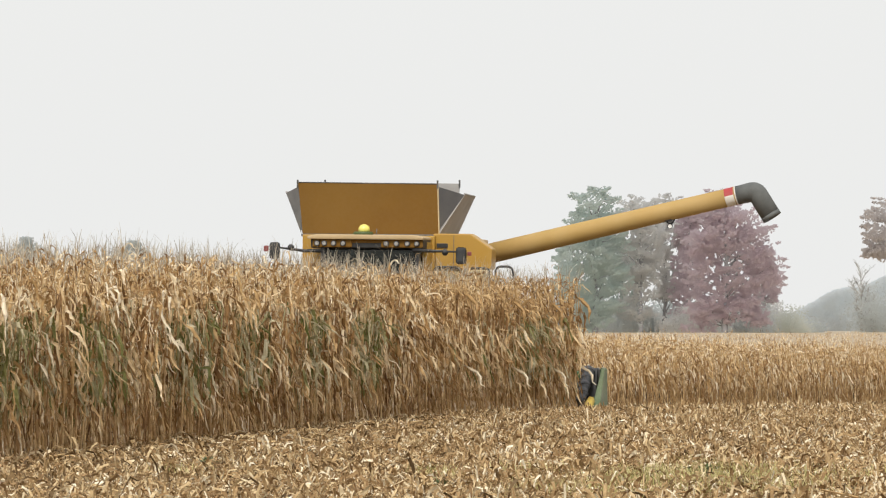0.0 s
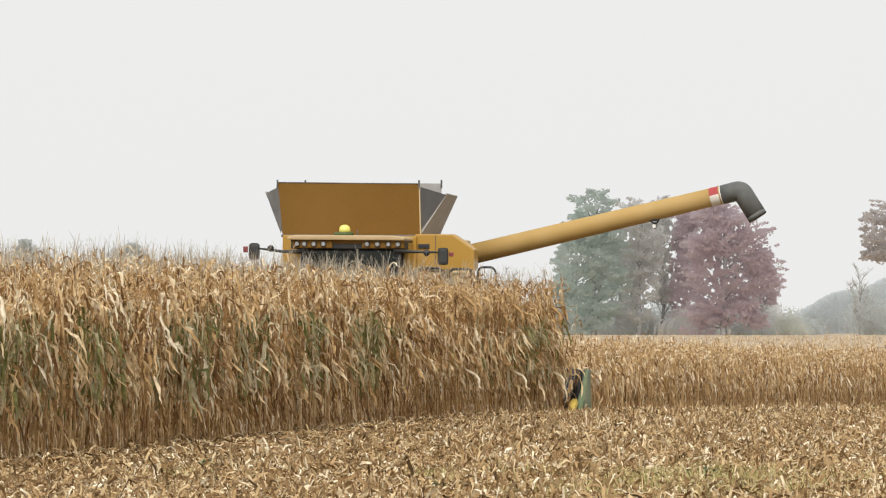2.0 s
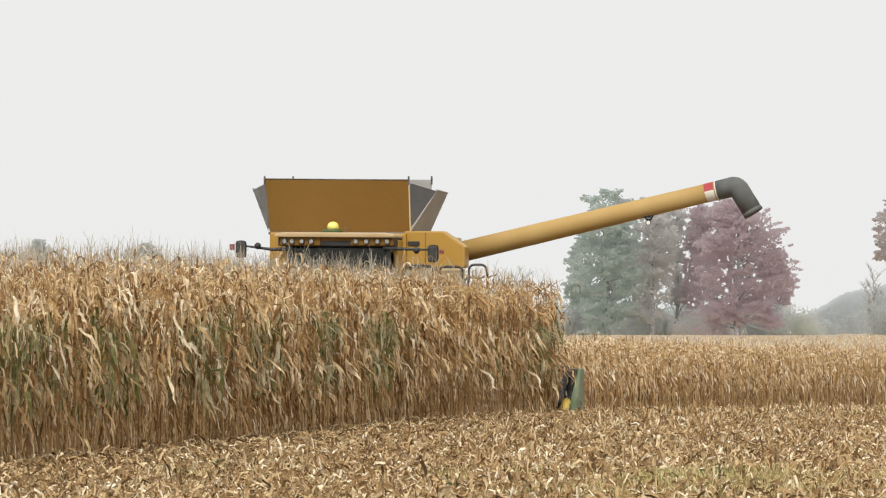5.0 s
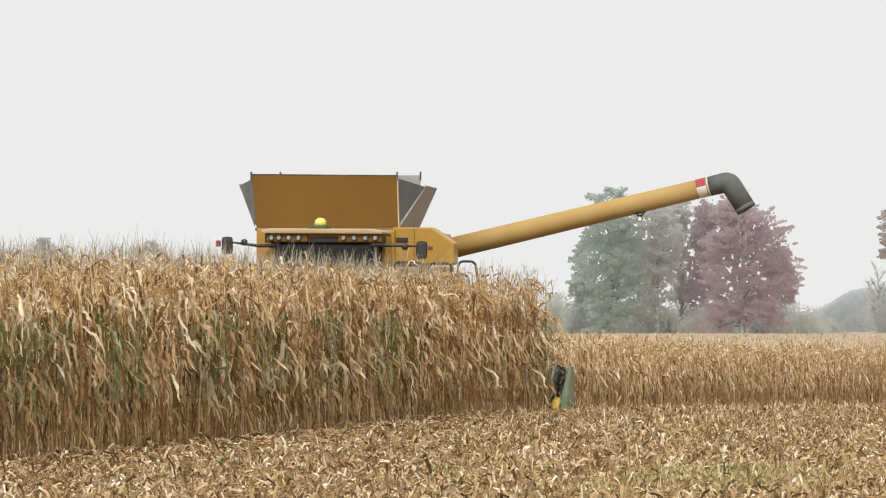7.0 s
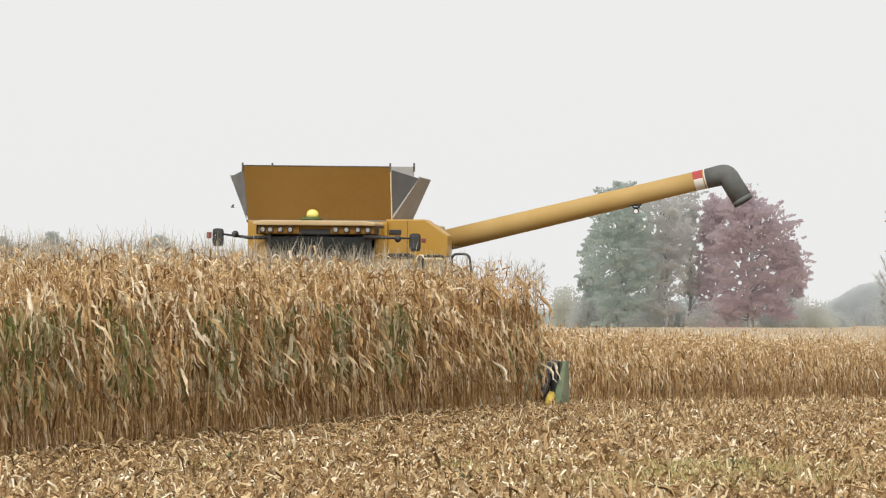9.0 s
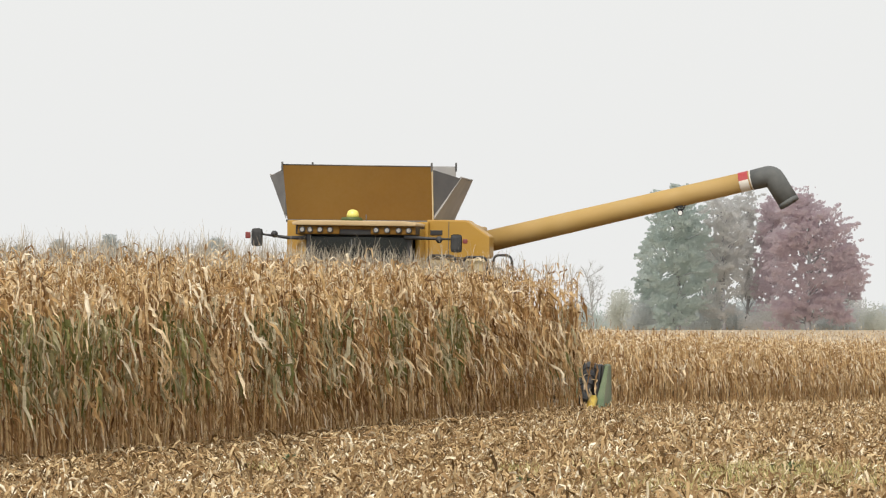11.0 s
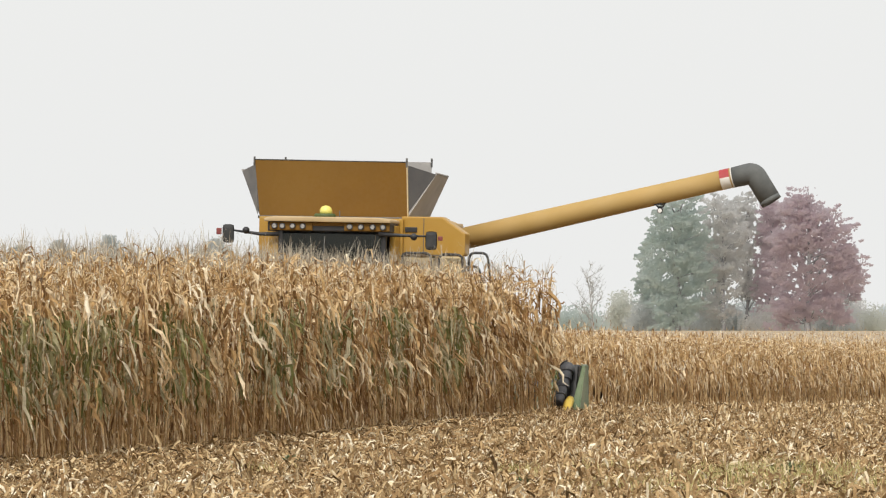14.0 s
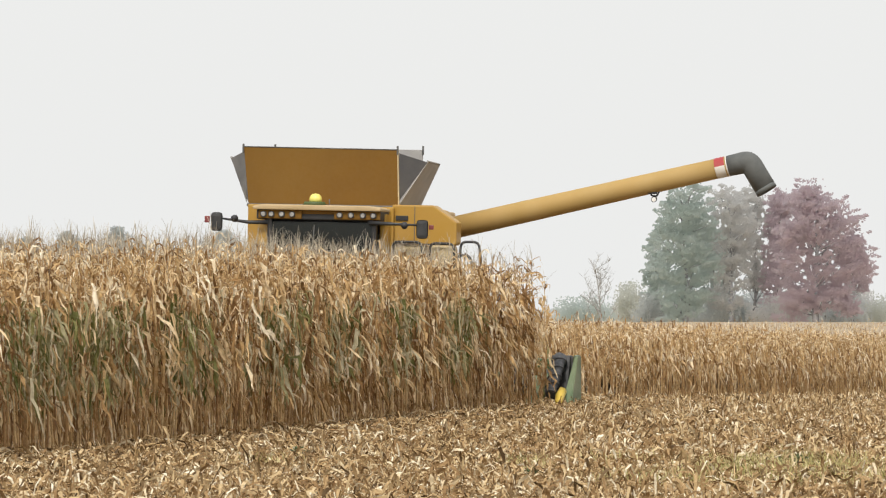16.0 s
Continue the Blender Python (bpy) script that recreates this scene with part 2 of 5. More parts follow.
def tube(path, radii, sides, slot):
    path = np.asarray(path, float)
    n = len(path)
    d = np.gradient(path, axis=0)
    d /= np.linalg.norm(d, axis=1)[:, None] + 1e-9
    ref = np.where(np.abs(d[:, 2:3]) > 0.9, [[1.0, 0, 0]], [[0, 0, 1.0]])
    a = np.cross(d, ref)
    a /= np.linalg.norm(a, axis=1)[:, None]
    b = np.cross(d, a)
    ang = np.arange(sides) * 2 * np.pi / sides
    ring = a[:, None] * np.cos(ang)[None, :, None] + b[:, None] * np.sin(ang)[None, :, None]
    v = (path[:, None] + ring * np.asarray(radii)[:, None, None]).reshape(-1, 3)
    q = []
    for i in range(n - 1):
        for j in range(sides):
            k = (j + 1) % sides
            q.append((i * sides + j, i * sides + k, (i + 1) * sides + k, (i + 1) * sides + j))
    return v, np.array(q), np.full(len(q), slot)


def scatter(template, places, turns, sizes, tilt=0.0, rng=None):
    """Copies of one template, set upright at places, turned, scaled and leaning a little."""
    v, q, m = template
    k = len(places)
    c, s = np.cos(turns)[:, None], np.sin(turns)[:, None]
    x, y, z = v[:, 0][None], v[:, 1][None], v[:, 2][None]
    out = np.stack([x * c - y * s, x * s + y * c, np.repeat(z, k, 0)], 2) * sizes[:, None, None]
    if tilt and rng is not None:
        lean = rng.normal(0, tilt, (k, 2))
        out[:, :, :2] += out[:, :, 2:3] * lean[:, None, :]
    out += places[:, None, :]
    quads = (q[None] + (np.arange(k) * len(v))[:, None, None]).reshape(-1, 4)
    return out.reshape(-1, 3), quads, np.tile(m, k)


def part(name, bm, material, parent=None, label=""):
    """One bmesh as one mesh object under a thing or a part."""
    me = bpy.data.meshes.new(name)
    bm.to_mesh(me)
    bm.free()
    me.materials.append(material)
    ob = new(name, me)
    if parent:
        ob.parent = parent
    return tagged(ob, label)


def box(bm, x0, y0, z0, x1, y1, z1, bevel=0.0):
    vs = [bm.verts.new(p) for p in ((x0, y0, z0), (x1, y0, z0), (x1, y1, z0), (x0, y1, z0), (x0, y0, z1), (x1, y0, z1), (x1, y1, z1), (x0, y1, z1))]
    fs = [bm.faces.new([vs[i] for i in f]) for f in ((3, 2, 1, 0), (4, 5, 6, 7), (0, 1, 5, 4), (1, 2, 6, 5), (2, 3, 7, 6), (3, 0, 4, 7))]
    if bevel:
        es = {e for f in fs for e in f.edges}
        bmesh.ops.bevel(bm, geom=list(es), offset=bevel, segments=2, affect="EDGES", profile=0.6)
    return bm


def prism(bm, outline, axis, a, b, bevel=0.0):
    """A solid of a flat outline drawn out along an axis from a to b."""
    def at(p, d):
        return {"x": (d, p[0], p[1]), "y": (p[0], d, p[1]), "z": (p[0], p[1], d)}[axis]
    lo = [bm.verts.new(at(p, a)) for p in outline]
    hi = [bm.verts.new(at(p, b)) for p in outline]
    fs = [bm.faces.new(lo), bm.faces.new(hi[::-1])]
    for i in range(len(outline)):
        j = (i + 1) % len(outline)
        fs.append(bm.faces.new((lo[j], lo[i], hi[i], hi[j])))
    if bevel:
        bmesh.ops.bevel(bm, geom=list({e for f in fs for e in f.edges}), offset=bevel, segments=2, affect="EDGES", profile=0.6)
    bmesh.ops.recalc_face_normals(bm, faces=bm.faces)
    return bm


def slab(bm, corners, thick):
    """A sheet through four corners with a thickness."""
    c = [Vector(p) for p in corners]
    nrm = (c[1] - c[0]).cross(c[3] - c[0]).normalized() * thick / 2
    a = [bm.verts.new(p + nrm) for p in c]
    b = [bm.verts.new(p - nrm) for p in c]
    bm.faces.new(a)
    bm.faces.new(b[::-1])
    for i in range(len(c)):
        j = (i + 1) % len(c)
        bm.faces.new((a[j], a[i], b[i], b[j]))
    bmesh.ops.recalc_face_normals(bm, faces=bm.faces)
    return bm


def pipe(bm, path, radii, sides=12, caps=True):
    """A round bar or tube along a path."""
    path = [Vector(p) for p in path]
    if not isinstance(radii, (list, tuple)):
        radii = [radii] * len(path)
    rings, ref = [], None
    for i, p in enumerate(path):
        d = (path[min(i + 1, len(path) - 1)] - path[max(i - 1, 0)]).normalized()
        if ref is None:
            ref = d.orthogonal().normalized()
        a = (ref - d * ref.dot(d)).normalized()
        ref = a
        b = d.cross(a)
        rings.append([bm.verts.new(p + (a * math.cos(2 * math.pi * k / sides) + b * math.sin(2 * math.pi * k / sides)) * radii[i]) for k in range(sides)])
    for r, s in zip(rings, rings[1:]):
        for k in range(sides):
            f = bm.faces.new((r[k], r[(k + 1) % sides], s[(k + 1) % sides], s[k]))
            f.smooth = True
    if caps:
        bm.faces.new(rings[0][::-1])
        bm.faces.new(rings[-1])
    return bm


def bent(points, radius=0.06, steps=5):
    """A path with its corners rounded."""
    pts = [Vector(p) for p in points]
    out = [pts[0]]
    for a, b, c in zip(pts, pts[1:], pts[2:]):
        p, q = b + (a - b).normalized() * radius, b + (c - b).normalized() * radius
        for i in range(steps + 1):
            t = i / steps
            out.append(p.lerp(b, t).lerp(b.lerp(q, t), t))
    return out + [pts[-1]]


# ---------- ground ----------
def make_ground():
    ys = [-300, -100, 0, 30, 40] + [44 + 0.9 * i for i in range(95)] + [132, 140, 150, 165, 180, 192, 210, 230, 257, 290, 330, 400, 550, 900, 1800, 4900]
    xs = [-4000, -1200, -300, -100, -40] + [-24 + 0.8 * i for i in range(58)] + [26, 34, 60, 120, 400, 1200, 4000]
    vs, qs = [], []
    for y in ys:
        for x in xs:
            near = 1.0 if 40 < y < 130 and abs(x) < 24 else 0.0
            vs.append((x, y, ground_z(y) + near * 0.03 * noise.noise((x * 0.4, y * 0.4, 0))))
    w = len(xs)
    for j in range(len(ys) - 1):
        for i in range(w - 1):
            qs.append((j * w + i, j * w + i + 1, (j + 1) * w + i + 1, (j + 1) * w + i))
    me = quads_mesh("ground", np.array(vs), np.array(qs), np.zeros(len(qs)), [M_SOIL])
    tagged(new("ground", me), "harvested field of straw-coloured soil falling away gently", "ground", kind="structure")


make_ground()


# ---------- corn ----------
def corn_plant(rng, green=0.0, tassel=True, detail=1, brown=1.0):
    """A ripe, dry corn plant: a jointed stalk, drooping leaves in two ranks, a husked ear and a tassel."""
    pieces = []
    top = rng.uniform(2.56, 2.78)
    sway = rng.normal(0, 0.035, 2)
    def stem(z):
        f = z / 2.4
        return np.array([sway[0] * f * f, sway[1] * f * f, z])
    zs = np.linspace(-0.05, top, 5 if detail else 3)
    pieces.append(tube([stem(z) for z in zs], np.linspace(0.019, 0.004, len(zs)), 5 if detail else 3, 3))
    plane = rng.uniform(0, 2 * np.pi)
    count = {0: 12, 1: int(rng.integers(17, 20)), 2: int(rng.integers(29, 33))}[detail]
    segs = {0: 3, 1: 5, 2: 6}[detail]
    for i in range(count):
        h = 0.18 + (top - 0.19) * max((i + rng.uniform(-0.4, 0.4)) / (count - 1), 0.0) ** (0.84 if detail == 2 else 0.72)
        h = min(max(h, 0.16), top - 0.01)
        az = plane + np.pi * (i % 2) + rng.normal(0, 0.7)
        f = h / top
        zone = f + rng.normal(0, 0.09)
        if zone < 0.33:     # withered lower leaves, hanging limp along the stalk
            length, width = min(rng.uniform(0.25, 0.65), h + 0.03), rng.uniform(0.014, 0.044)
            up, hang = np.radians(rng.uniform(-86, -30)), np.radians(rng.uniform(-90, -68))
            kink, sharp, wild = rng.uniform(0.05, 0.3), 0.15, 0.2
        elif zone < (0.86 if detail == 2 else 0.74):   # the broad leaves of the middle, bent over and twisted
            length, width = rng.uniform(0.32, 0.78), rng.uniform(0.024, 0.074)
            up, hang = np.radians(rng.uniform(-72, 82)), np.radians(rng.uniform(-98, -52))
            kink, sharp, wild = rng.uniform(0.03, 0.26), rng.uniform(0.04, 0.2), 0.36
        else:               # short curled leaves under the tassel
            length, width = rng.uniform(0.22, 0.56), rng.uniform(0.016, 0.042)
            up, hang = np.radians(rng.uniform(25, 82)), np.radians(rng.uniform(-75, 30))
            kink, sharp, wild = rng.uniform(0.15, 0.6), rng.uniform(0.1, 0.35), 0.3
            if f > 0.88:
                length *= 0.85
                hang = np.radians(rng.uniform(-88, -25))
        width *= 1.0 if detail else 1.35
        p, path = stem(h), [stem(h)]
        for k in range(segs):
            g = (k + 0.5) / segs
            bend = min(max((g - kink) / sharp, 0.0), 1.0)
            ang = up * (1 - bend) + hang * bend + rng.normal(0, wild)
            a2 = az + rng.normal(0, 0.4)
            d = np.array([np.cos(ang) * np.cos(a2), np.cos(ang) * np.sin(a2), np.sin(ang)])
            p = p + d * length / segs
            path.append(p)
        side = np.array([-np.sin(az), np.cos(az), 0.0])
        twist, phase = rng.uniform(-2.6, 2.6), rng.normal(0, 0.4)
        path = np.array(path)
        tang = np.gradient(path, axis=0)
        tang /= np.linalg.norm(tang, axis=1)[:, None]
        across = []
        for k in range(segs + 1):
            nrm = np.cross(tang[k], side)
            th = phase + twist * k / segs + rng.normal(0, 0.45)
            across.append(side * np.cos(th) + nrm * np.sin(th))
        prof = np.interp(np.linspace(0, 1, segs + 1), [0, 0.12, 0.4, 0.75, 1], [0.5, 0.9, 1.0, 0.75, 0.12]) * rng.uniform(0.6, 1.3, segs + 1)
        # far plants get fewer brown leaves, a paleness put in for haze
        slot = 1 if rng.random() < brown * np.interp(f, [0.2, 0.45, 0.8], [0.7, 0.25, 0.03] if detail else [0.4, 0.15, 0.0]) else 0
        if 0.3 < f < 0.78 and rng.random() < green:
            slot = 2
        if detail == 2 and zone > 0.33:
            pieces.append(folded(path, np.array(across), prof * width, rng.uniform(0.05, 0.3), slot))
        else:
            pieces.append(ribbon(path, np.array(across), prof * width, slot))
    if detail:
        # husked ear, hanging at waist height
        az = plane + rng.choice([0, np.pi]) + rng.normal(0, 0.4)
        h, droop = rng.uniform(0.95, 1.4), rng.uniform(-1.45, -0.7)
        d = np.array([np.cos(az) * np.cos(droop), np.sin(az) * np.cos(droop), np.sin(droop)])
        pieces.append(tube([stem(h) + d * a for a in (0.0, 0.06, 0.14, 0.22, 0.29)], [0.012, 0.030, 0.034, 0.026, 0.006], 6, 4))
    if tassel:
        base = stem(top)
        for i in range({0: 2, 1: 4, 2: 3}[detail]):
            az, spread, ln = rng.uniform(0, 6.28), rng.uniform(0.03, 0.5), rng.uniform(0.18, 0.43)
            side = np.array([-np.sin(az), np.cos(az), 0])
            path = [base + np.array([np.cos(az) * spread * ln * g * (0.6 + g), np.sin(az) * spread * ln * g * (0.6 + g), ln * g * (1.0 - 0.25 * spread * g)]) for g in (0, 0.35, 0.7, 1.0)]
            pieces.append(ribbon(path, np.repeat(side[None], 4, 0), np.array([0.008, 0.008, 0.007, 0.003]) * (1 if detail else 1.6), 5))
    return join_pieces(pieces)


def corn_top(template):
    """The upper half of a plant, for rows whose feet stay hidden."""
    v, q, m = template
    keep = v[q][:, :, 2].max(1) > 1.35
    q, m = q[keep], m[keep]
    used, flat = np.unique(q, return_inverse=True)
    return v[used], flat.reshape(-1, 4), m


PLANT = 0.155        # spacing in the row
ROW = 0.762          # spacing of the rows
EDGE = -22.10        # the outer row, across the rows
CUT_END = TIP - 0.05 - SPEED * 16.0     # the corn that still stands at the end
CUT_START = TIP - 0.05
corn_rng = np.random.default_rng(11)
PLANTS = [corn_plant(corn_rng) for _ in range(10)]
PLANTS_EDGE = [corn_plant(corn_rng, 0.0, True, 2) for _ in range(12)]
PLANTS_GREEN = [corn_plant(corn_rng, 0.65, True, 2) for _ in range(6)]
PLANTS_PALE = [corn_plant(corn_rng, 0.04, True, 2, 0.3) for _ in range(12)]
PLANTS_FAR = [corn_plant(corn_rng, 0.0, False, 0) for _ in range(8)]


def greenness(s, w):
    """Late patches of the field, still half green."""
    spots = ((109.5, 2.0), (95.0, 1.8), (89.5, 2.2), (83.5, 1.2), (78.6, 1.7), (72.6, 1.5), (68.8, 2.0), (65.5, 2.0))
    return max(math.exp(-((s - a) / r) ** 2 - ((w - bow(s) - EDGE) / 2.0) ** 2) for a, r in spots) * 0.95 + 0.05


def bow(s):
    """The rows bend a little towards the near end."""
    return np.interp(s, [62, 70, 77, 84, 90, 97, 104, 108], [1.9, 1.55, 1.25, 0.8, 0.35, -0.12, -0.1, 0.0])


def growth(s):
    """The corn stands a little lower towards the field's near end."""
    return float(np.interp(s, [62, 72, 80, 88, 104, 109, 112.5, 116], [0.87, 0.91, 0.955, 0.955, 0.95, 0.935, 0.97, 0.995]))


def stand(name, spots, label, tops_from=4, kinds=None):
    """Many plants as one mass. spots: along, across and row number."""
    rng = np.random.default_rng(len(spots))
    groups = {}
    for s, w, k in spots:
        if kinds is not None:
            key = ("far", int(rng.integers(len(PLANTS_FAR))), k >= tops_from)
        elif rng.random() < greenness(s, w):
            key = ("green", int(rng.integers(len(PLANTS_GREEN))), k >= tops_from)
        elif k < 2:
            key = ("edge", int(rng.integers(len(PLANTS_EDGE))), False)
        else:
            key = ("dry", int(rng.integers(len(PLANTS))), k >= tops_from)
        p = row_point(s, w)
        groups.setdefault(key, []).append((p.x, p.y, ground_z(p.y), growth(s)))
    pieces = []
    for (kind, i, cut), places in sorted(groups.items()):
        template = {"far": PLANTS_FAR, "green": PLANTS_GREEN, "edge": PLANTS_EDGE, "dry": PLANTS}[kind][i]
        n, places = len(places), np.array(places)
        pieces.append(scatter(corn_top(template) if cut else template, places[:, :3], rng.uniform(0, 6.28, n), places[:, 3] * rng.normal(0.885 if kind == "far" else 0.99, 0.035, n), 0.035, rng))
    v, q, m = join_pieces(pieces)
    return tagged(new(name, quads_mesh(name, v, q, m, CORN_MATERIALS, False)), label, "corn", kind="stuff")


def corn_spots(rng, rows, s0, s1, gap=PLANT, lag=0.0):
    out = []
    for k in rows:
        n = int((s1 - s0 - lag * k) / gap)
        for i in range(n):
            s = s1 - (i + rng.uniform(0.2, 0.8)) * gap
            out.append((s, EDGE - ROW * k + bow(s) + rng.normal(0, 0.035), k))
    return out


def make_corn():
    rng = np.random.default_rng(5)
    stand("standing_corn", corn_spots(rng, range(0, 5), 60.0, CUT_END, lag=1.8) + corn_spots(rng, range(5, 16), 60.0, CUT_END, 0.33, 2.0) +
          corn_spots(rng, range(16, 20), 96.0, 132.0, 0.35), "dense stand of dry tan corn with patches of green leaves")
    far = corn_spots(rng, range(16, 20), 138.0, 292.0, 0.2)
    stand("distant_corn", far, "pale dry corn standing beyond the harvested swath", 18, 1)
    tops = []
    for _ in range(3600):
        y = 185 + 330 * rng.random() ** 1.7
        x = y * rng.uniform(-0.005, 0.098)
        p = Vector((x, y, 0))
        s, w = p.dot(U), p.dot(V)
        if w < EDGE - ROW * 19.5:
            tops.append((s, w, 99))
    stand("far_corn_tops", tops, "tops of dry corn reaching to the trees", 18, 1)


def make_canopy():
    """The closed roof of leaves over the far rows."""
    vs, qs = [], []
    ss = [130 + 5 * i for i in range(40)] + [340, 380, 430, 500, 580, 660, 760]
    ws = [EDGE - ROW * 18.5 - a for a in (0, 1, 2, 4, 6, 9, 13, 18, 24, 32, 45, 60, 90, 140)]
    for s in ss:
        for w in ws:
            p = row_point(s, w)
            vs.append((p.x, p.y, ground_z(p.y) + 2.05 + 0.10 * noise.noise((s * 0.7, w * 0.7, 2)) + 0.14 * noise.noise((s * 0.11, w * 0.13, 5))))
    n = len(ws)
    for j in range(len(ss) - 1):
        for i in range(n - 1):
            qs.append((j * n + i, (j + 1) * n + i, (j + 1) * n + i + 1, j * n + i + 1))
    tagged(new("corn_field", quads_mesh("corn_field", np.array(vs), np.array(qs), np.zeros(len(qs)), [M_CANOPY])), "closed canopy of dry corn over the far field", "corn", kind="stuff")


def make_residue():
    """Husks, leaves and broken stalks that the machine has left on the ground."""
    rng = np.random.default_rng(21)
    n = 207000
    y = 47 + 80 * rng.random(n) ** 0.85
    x = y * rng.uniform(-0.099, 0.086, n)
    w = x * V.x + y * V.y
    bend = bow(x * U.x + y * U.y)
    ok = (rng.random(n) > 0.5 * np.exp(-np.maximum(w - EDGE - bend, 0) / 3.0)) & (w > EDGE + bend - 0.12 + rng.normal(0, 0.35, n))
    x, y = x[ok], y[ok]
    n2 = 36000
    y2 = 115 + 150 * rng.random(n2) ** 1.2
    x2 = y2 * rng.uniform(-0.01, 0.09, n2)
    w2, s2 = x2 * V.x + y2 * V.y, x2 * U.x + y2 * U.y
    ok = ((w2 > EDGE) & (y2 > 120)) | ((w2 > EDGE - ROW * 15.6) & (w2 <= EDGE) & (s2 > TIP + 3))
    x, y = np.concatenate([x, x2[ok]]), np.concatenate([y, y2[ok]])
    n = len(x)
    z = np.array([ground_z(a) for a in y])
    size = rng.uniform(0.6, 1.3, n) * np.where(y > 120, 1.3, 1.0)
    clump = np.array([noise.noise((a * 0.9, b * 0.35, 7)) for a, b in zip(x, y)])
    length = (0.06 + 0.20 * rng.random(n) ** 1.6) * size
    width = rng.uniform(0.011, 0.032, n) * size
    az = rng.uniform(0, 2 * np.pi, n)
    pitch = rng.normal(0.08, 0.5, n)
    lift = np.abs(rng.normal(0, 0.045, n)) + np.clip(clump, 0, 1) * 0.045
    curl = rng.normal(-1.2, 1.2, n)
    # flatter along the foot of the standing rows, with more of the darker pieces
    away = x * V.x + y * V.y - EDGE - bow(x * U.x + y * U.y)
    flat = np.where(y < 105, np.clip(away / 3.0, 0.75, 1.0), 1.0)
    darker = rng.random(n) < 0.10 + np.where(y < 100, 0.62, 0.3) * np.exp(-np.maximum(away, 0) / 3.2) + 0.25 * (clump > 0.25)
    lift, pitch, curl = lift * flat, pitch * flat, curl * flat
    roll = rng.uniform(-1.2, 1.2, n)
    d = np.stack([np.cos(az) * np.cos(pitch), np.sin(az) * np.cos(pitch), np.sin(pitch)], 1)
    side = np.stack([-np.sin(az), np.cos(az), np.zeros(n)], 1)
    up = np.cross(d, side)
    c0 = np.stack([x, y, z + lift + 0.012], 1)
    tip = rng.normal(0, 1.2, n)
    pieces = []
    # near pieces curl in three strips, far ones in two
    for sel, steps in ((y < 84, (-0.5, -0.17, 0.17, 0.5)), (y >= 84, (-0.5, 0.05, 0.5))):
        k = int(sel.sum())
        verts = np.empty((k, 2 * len(steps), 3))
        for i, g in enumerate(steps):
            p = c0[sel] + d[sel] * (g * length[sel])[:, None]
            p[:, 2] += curl[sel] * length[sel] * 0.8 * (g * g - 0.1)
            th = roll[sel] + g * tip[sel]
            a = side[sel] * np.cos(th)[:, None] + up[sel] * np.sin(th)[:, None]
            ww = (width[sel] * (1.0 if abs(g) < 0.3 else 0.35))[:, None] / 2
            verts[:, 2 * i], verts[:, 2 * i + 1] = p - a * ww, p + a * ww
        low = verts[:, :, 2].min(1) - z[sel]
        verts[:, :, 2] += (-0.02 - low)[:, None] * (low < -0.02)[:, None]
        base = np.array([[2 * i, 2 * i + 1, 2 * i + 3, 2 * i + 2] for i in range(len(steps) - 1)])
        quads = (base[None] + (np.arange(k) * 2 * len(steps))[:, None, None]).reshape(-1, 4)
        pieces.append((verts.reshape(-1, 3), quads, np.repeat(darker[sel].astype(int), len(base))))
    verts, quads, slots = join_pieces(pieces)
    tagged(new("corn_residue", quads_mesh("corn_residue", verts, quads, slots, [M_RESIDUE, M_RESIDUE_DARK], False)),
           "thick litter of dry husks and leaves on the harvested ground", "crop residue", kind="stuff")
    # cut stalks in their rows, and stalks lying about
    pieces = []
    for k in range(1, 44):
        w = EDGE + ROW * k + 0.3
        for s in np.arange(44, 128, PLANT):
            if rng.random() > 0.035:
                continue
            p = row_point(s + rng.uniform(-0.06, 0.06), w + rng.normal(0, 0.05))
            if 42 < p.y < 125 and abs(p.x) < 0.104 * p.y:
                h, le = rng.uniform(0.05, 0.17), rng.normal(0, 0.12, 2)
                z0 = ground_z(p.y)
                pieces.append(tube([(p.x, p.y, z0 - 0.02), (p.x + le[0] * h, p.y + le[1] * h, z0 + h)], [0.013, 0.011], 4, 0))
    for _ in range(650):
        yy = 44 + 80 * rng.random()
        xx = yy * rng.uniform(-0.1, 0.098)
        if xx * V.x + yy * V.y < EDGE + 0.9:
            continue
        a, ln, e = rng.uniform(0, 6.28), rng.uniform(0.12, 0.42), rng.normal(0, 0.12)
        z0 = ground_z(yy) + 0.03 + abs(rng.normal(0, 0.04))
        pieces.append(tube([(xx, yy, z0), (xx + math.cos(a) * ln, yy + math.sin(a) * ln, max(z0 + e * ln, z0 - 0.02))], [0.011, 0.009], 4, 0))
    v, q, m = join_pieces(pieces)
    tagged(new("corn_stubble", quads_mesh("corn_stubble", v, q, m, [M_STALK])), "cut and fallen dry corn stalks in the stubble", "stubble", kind="stuff")


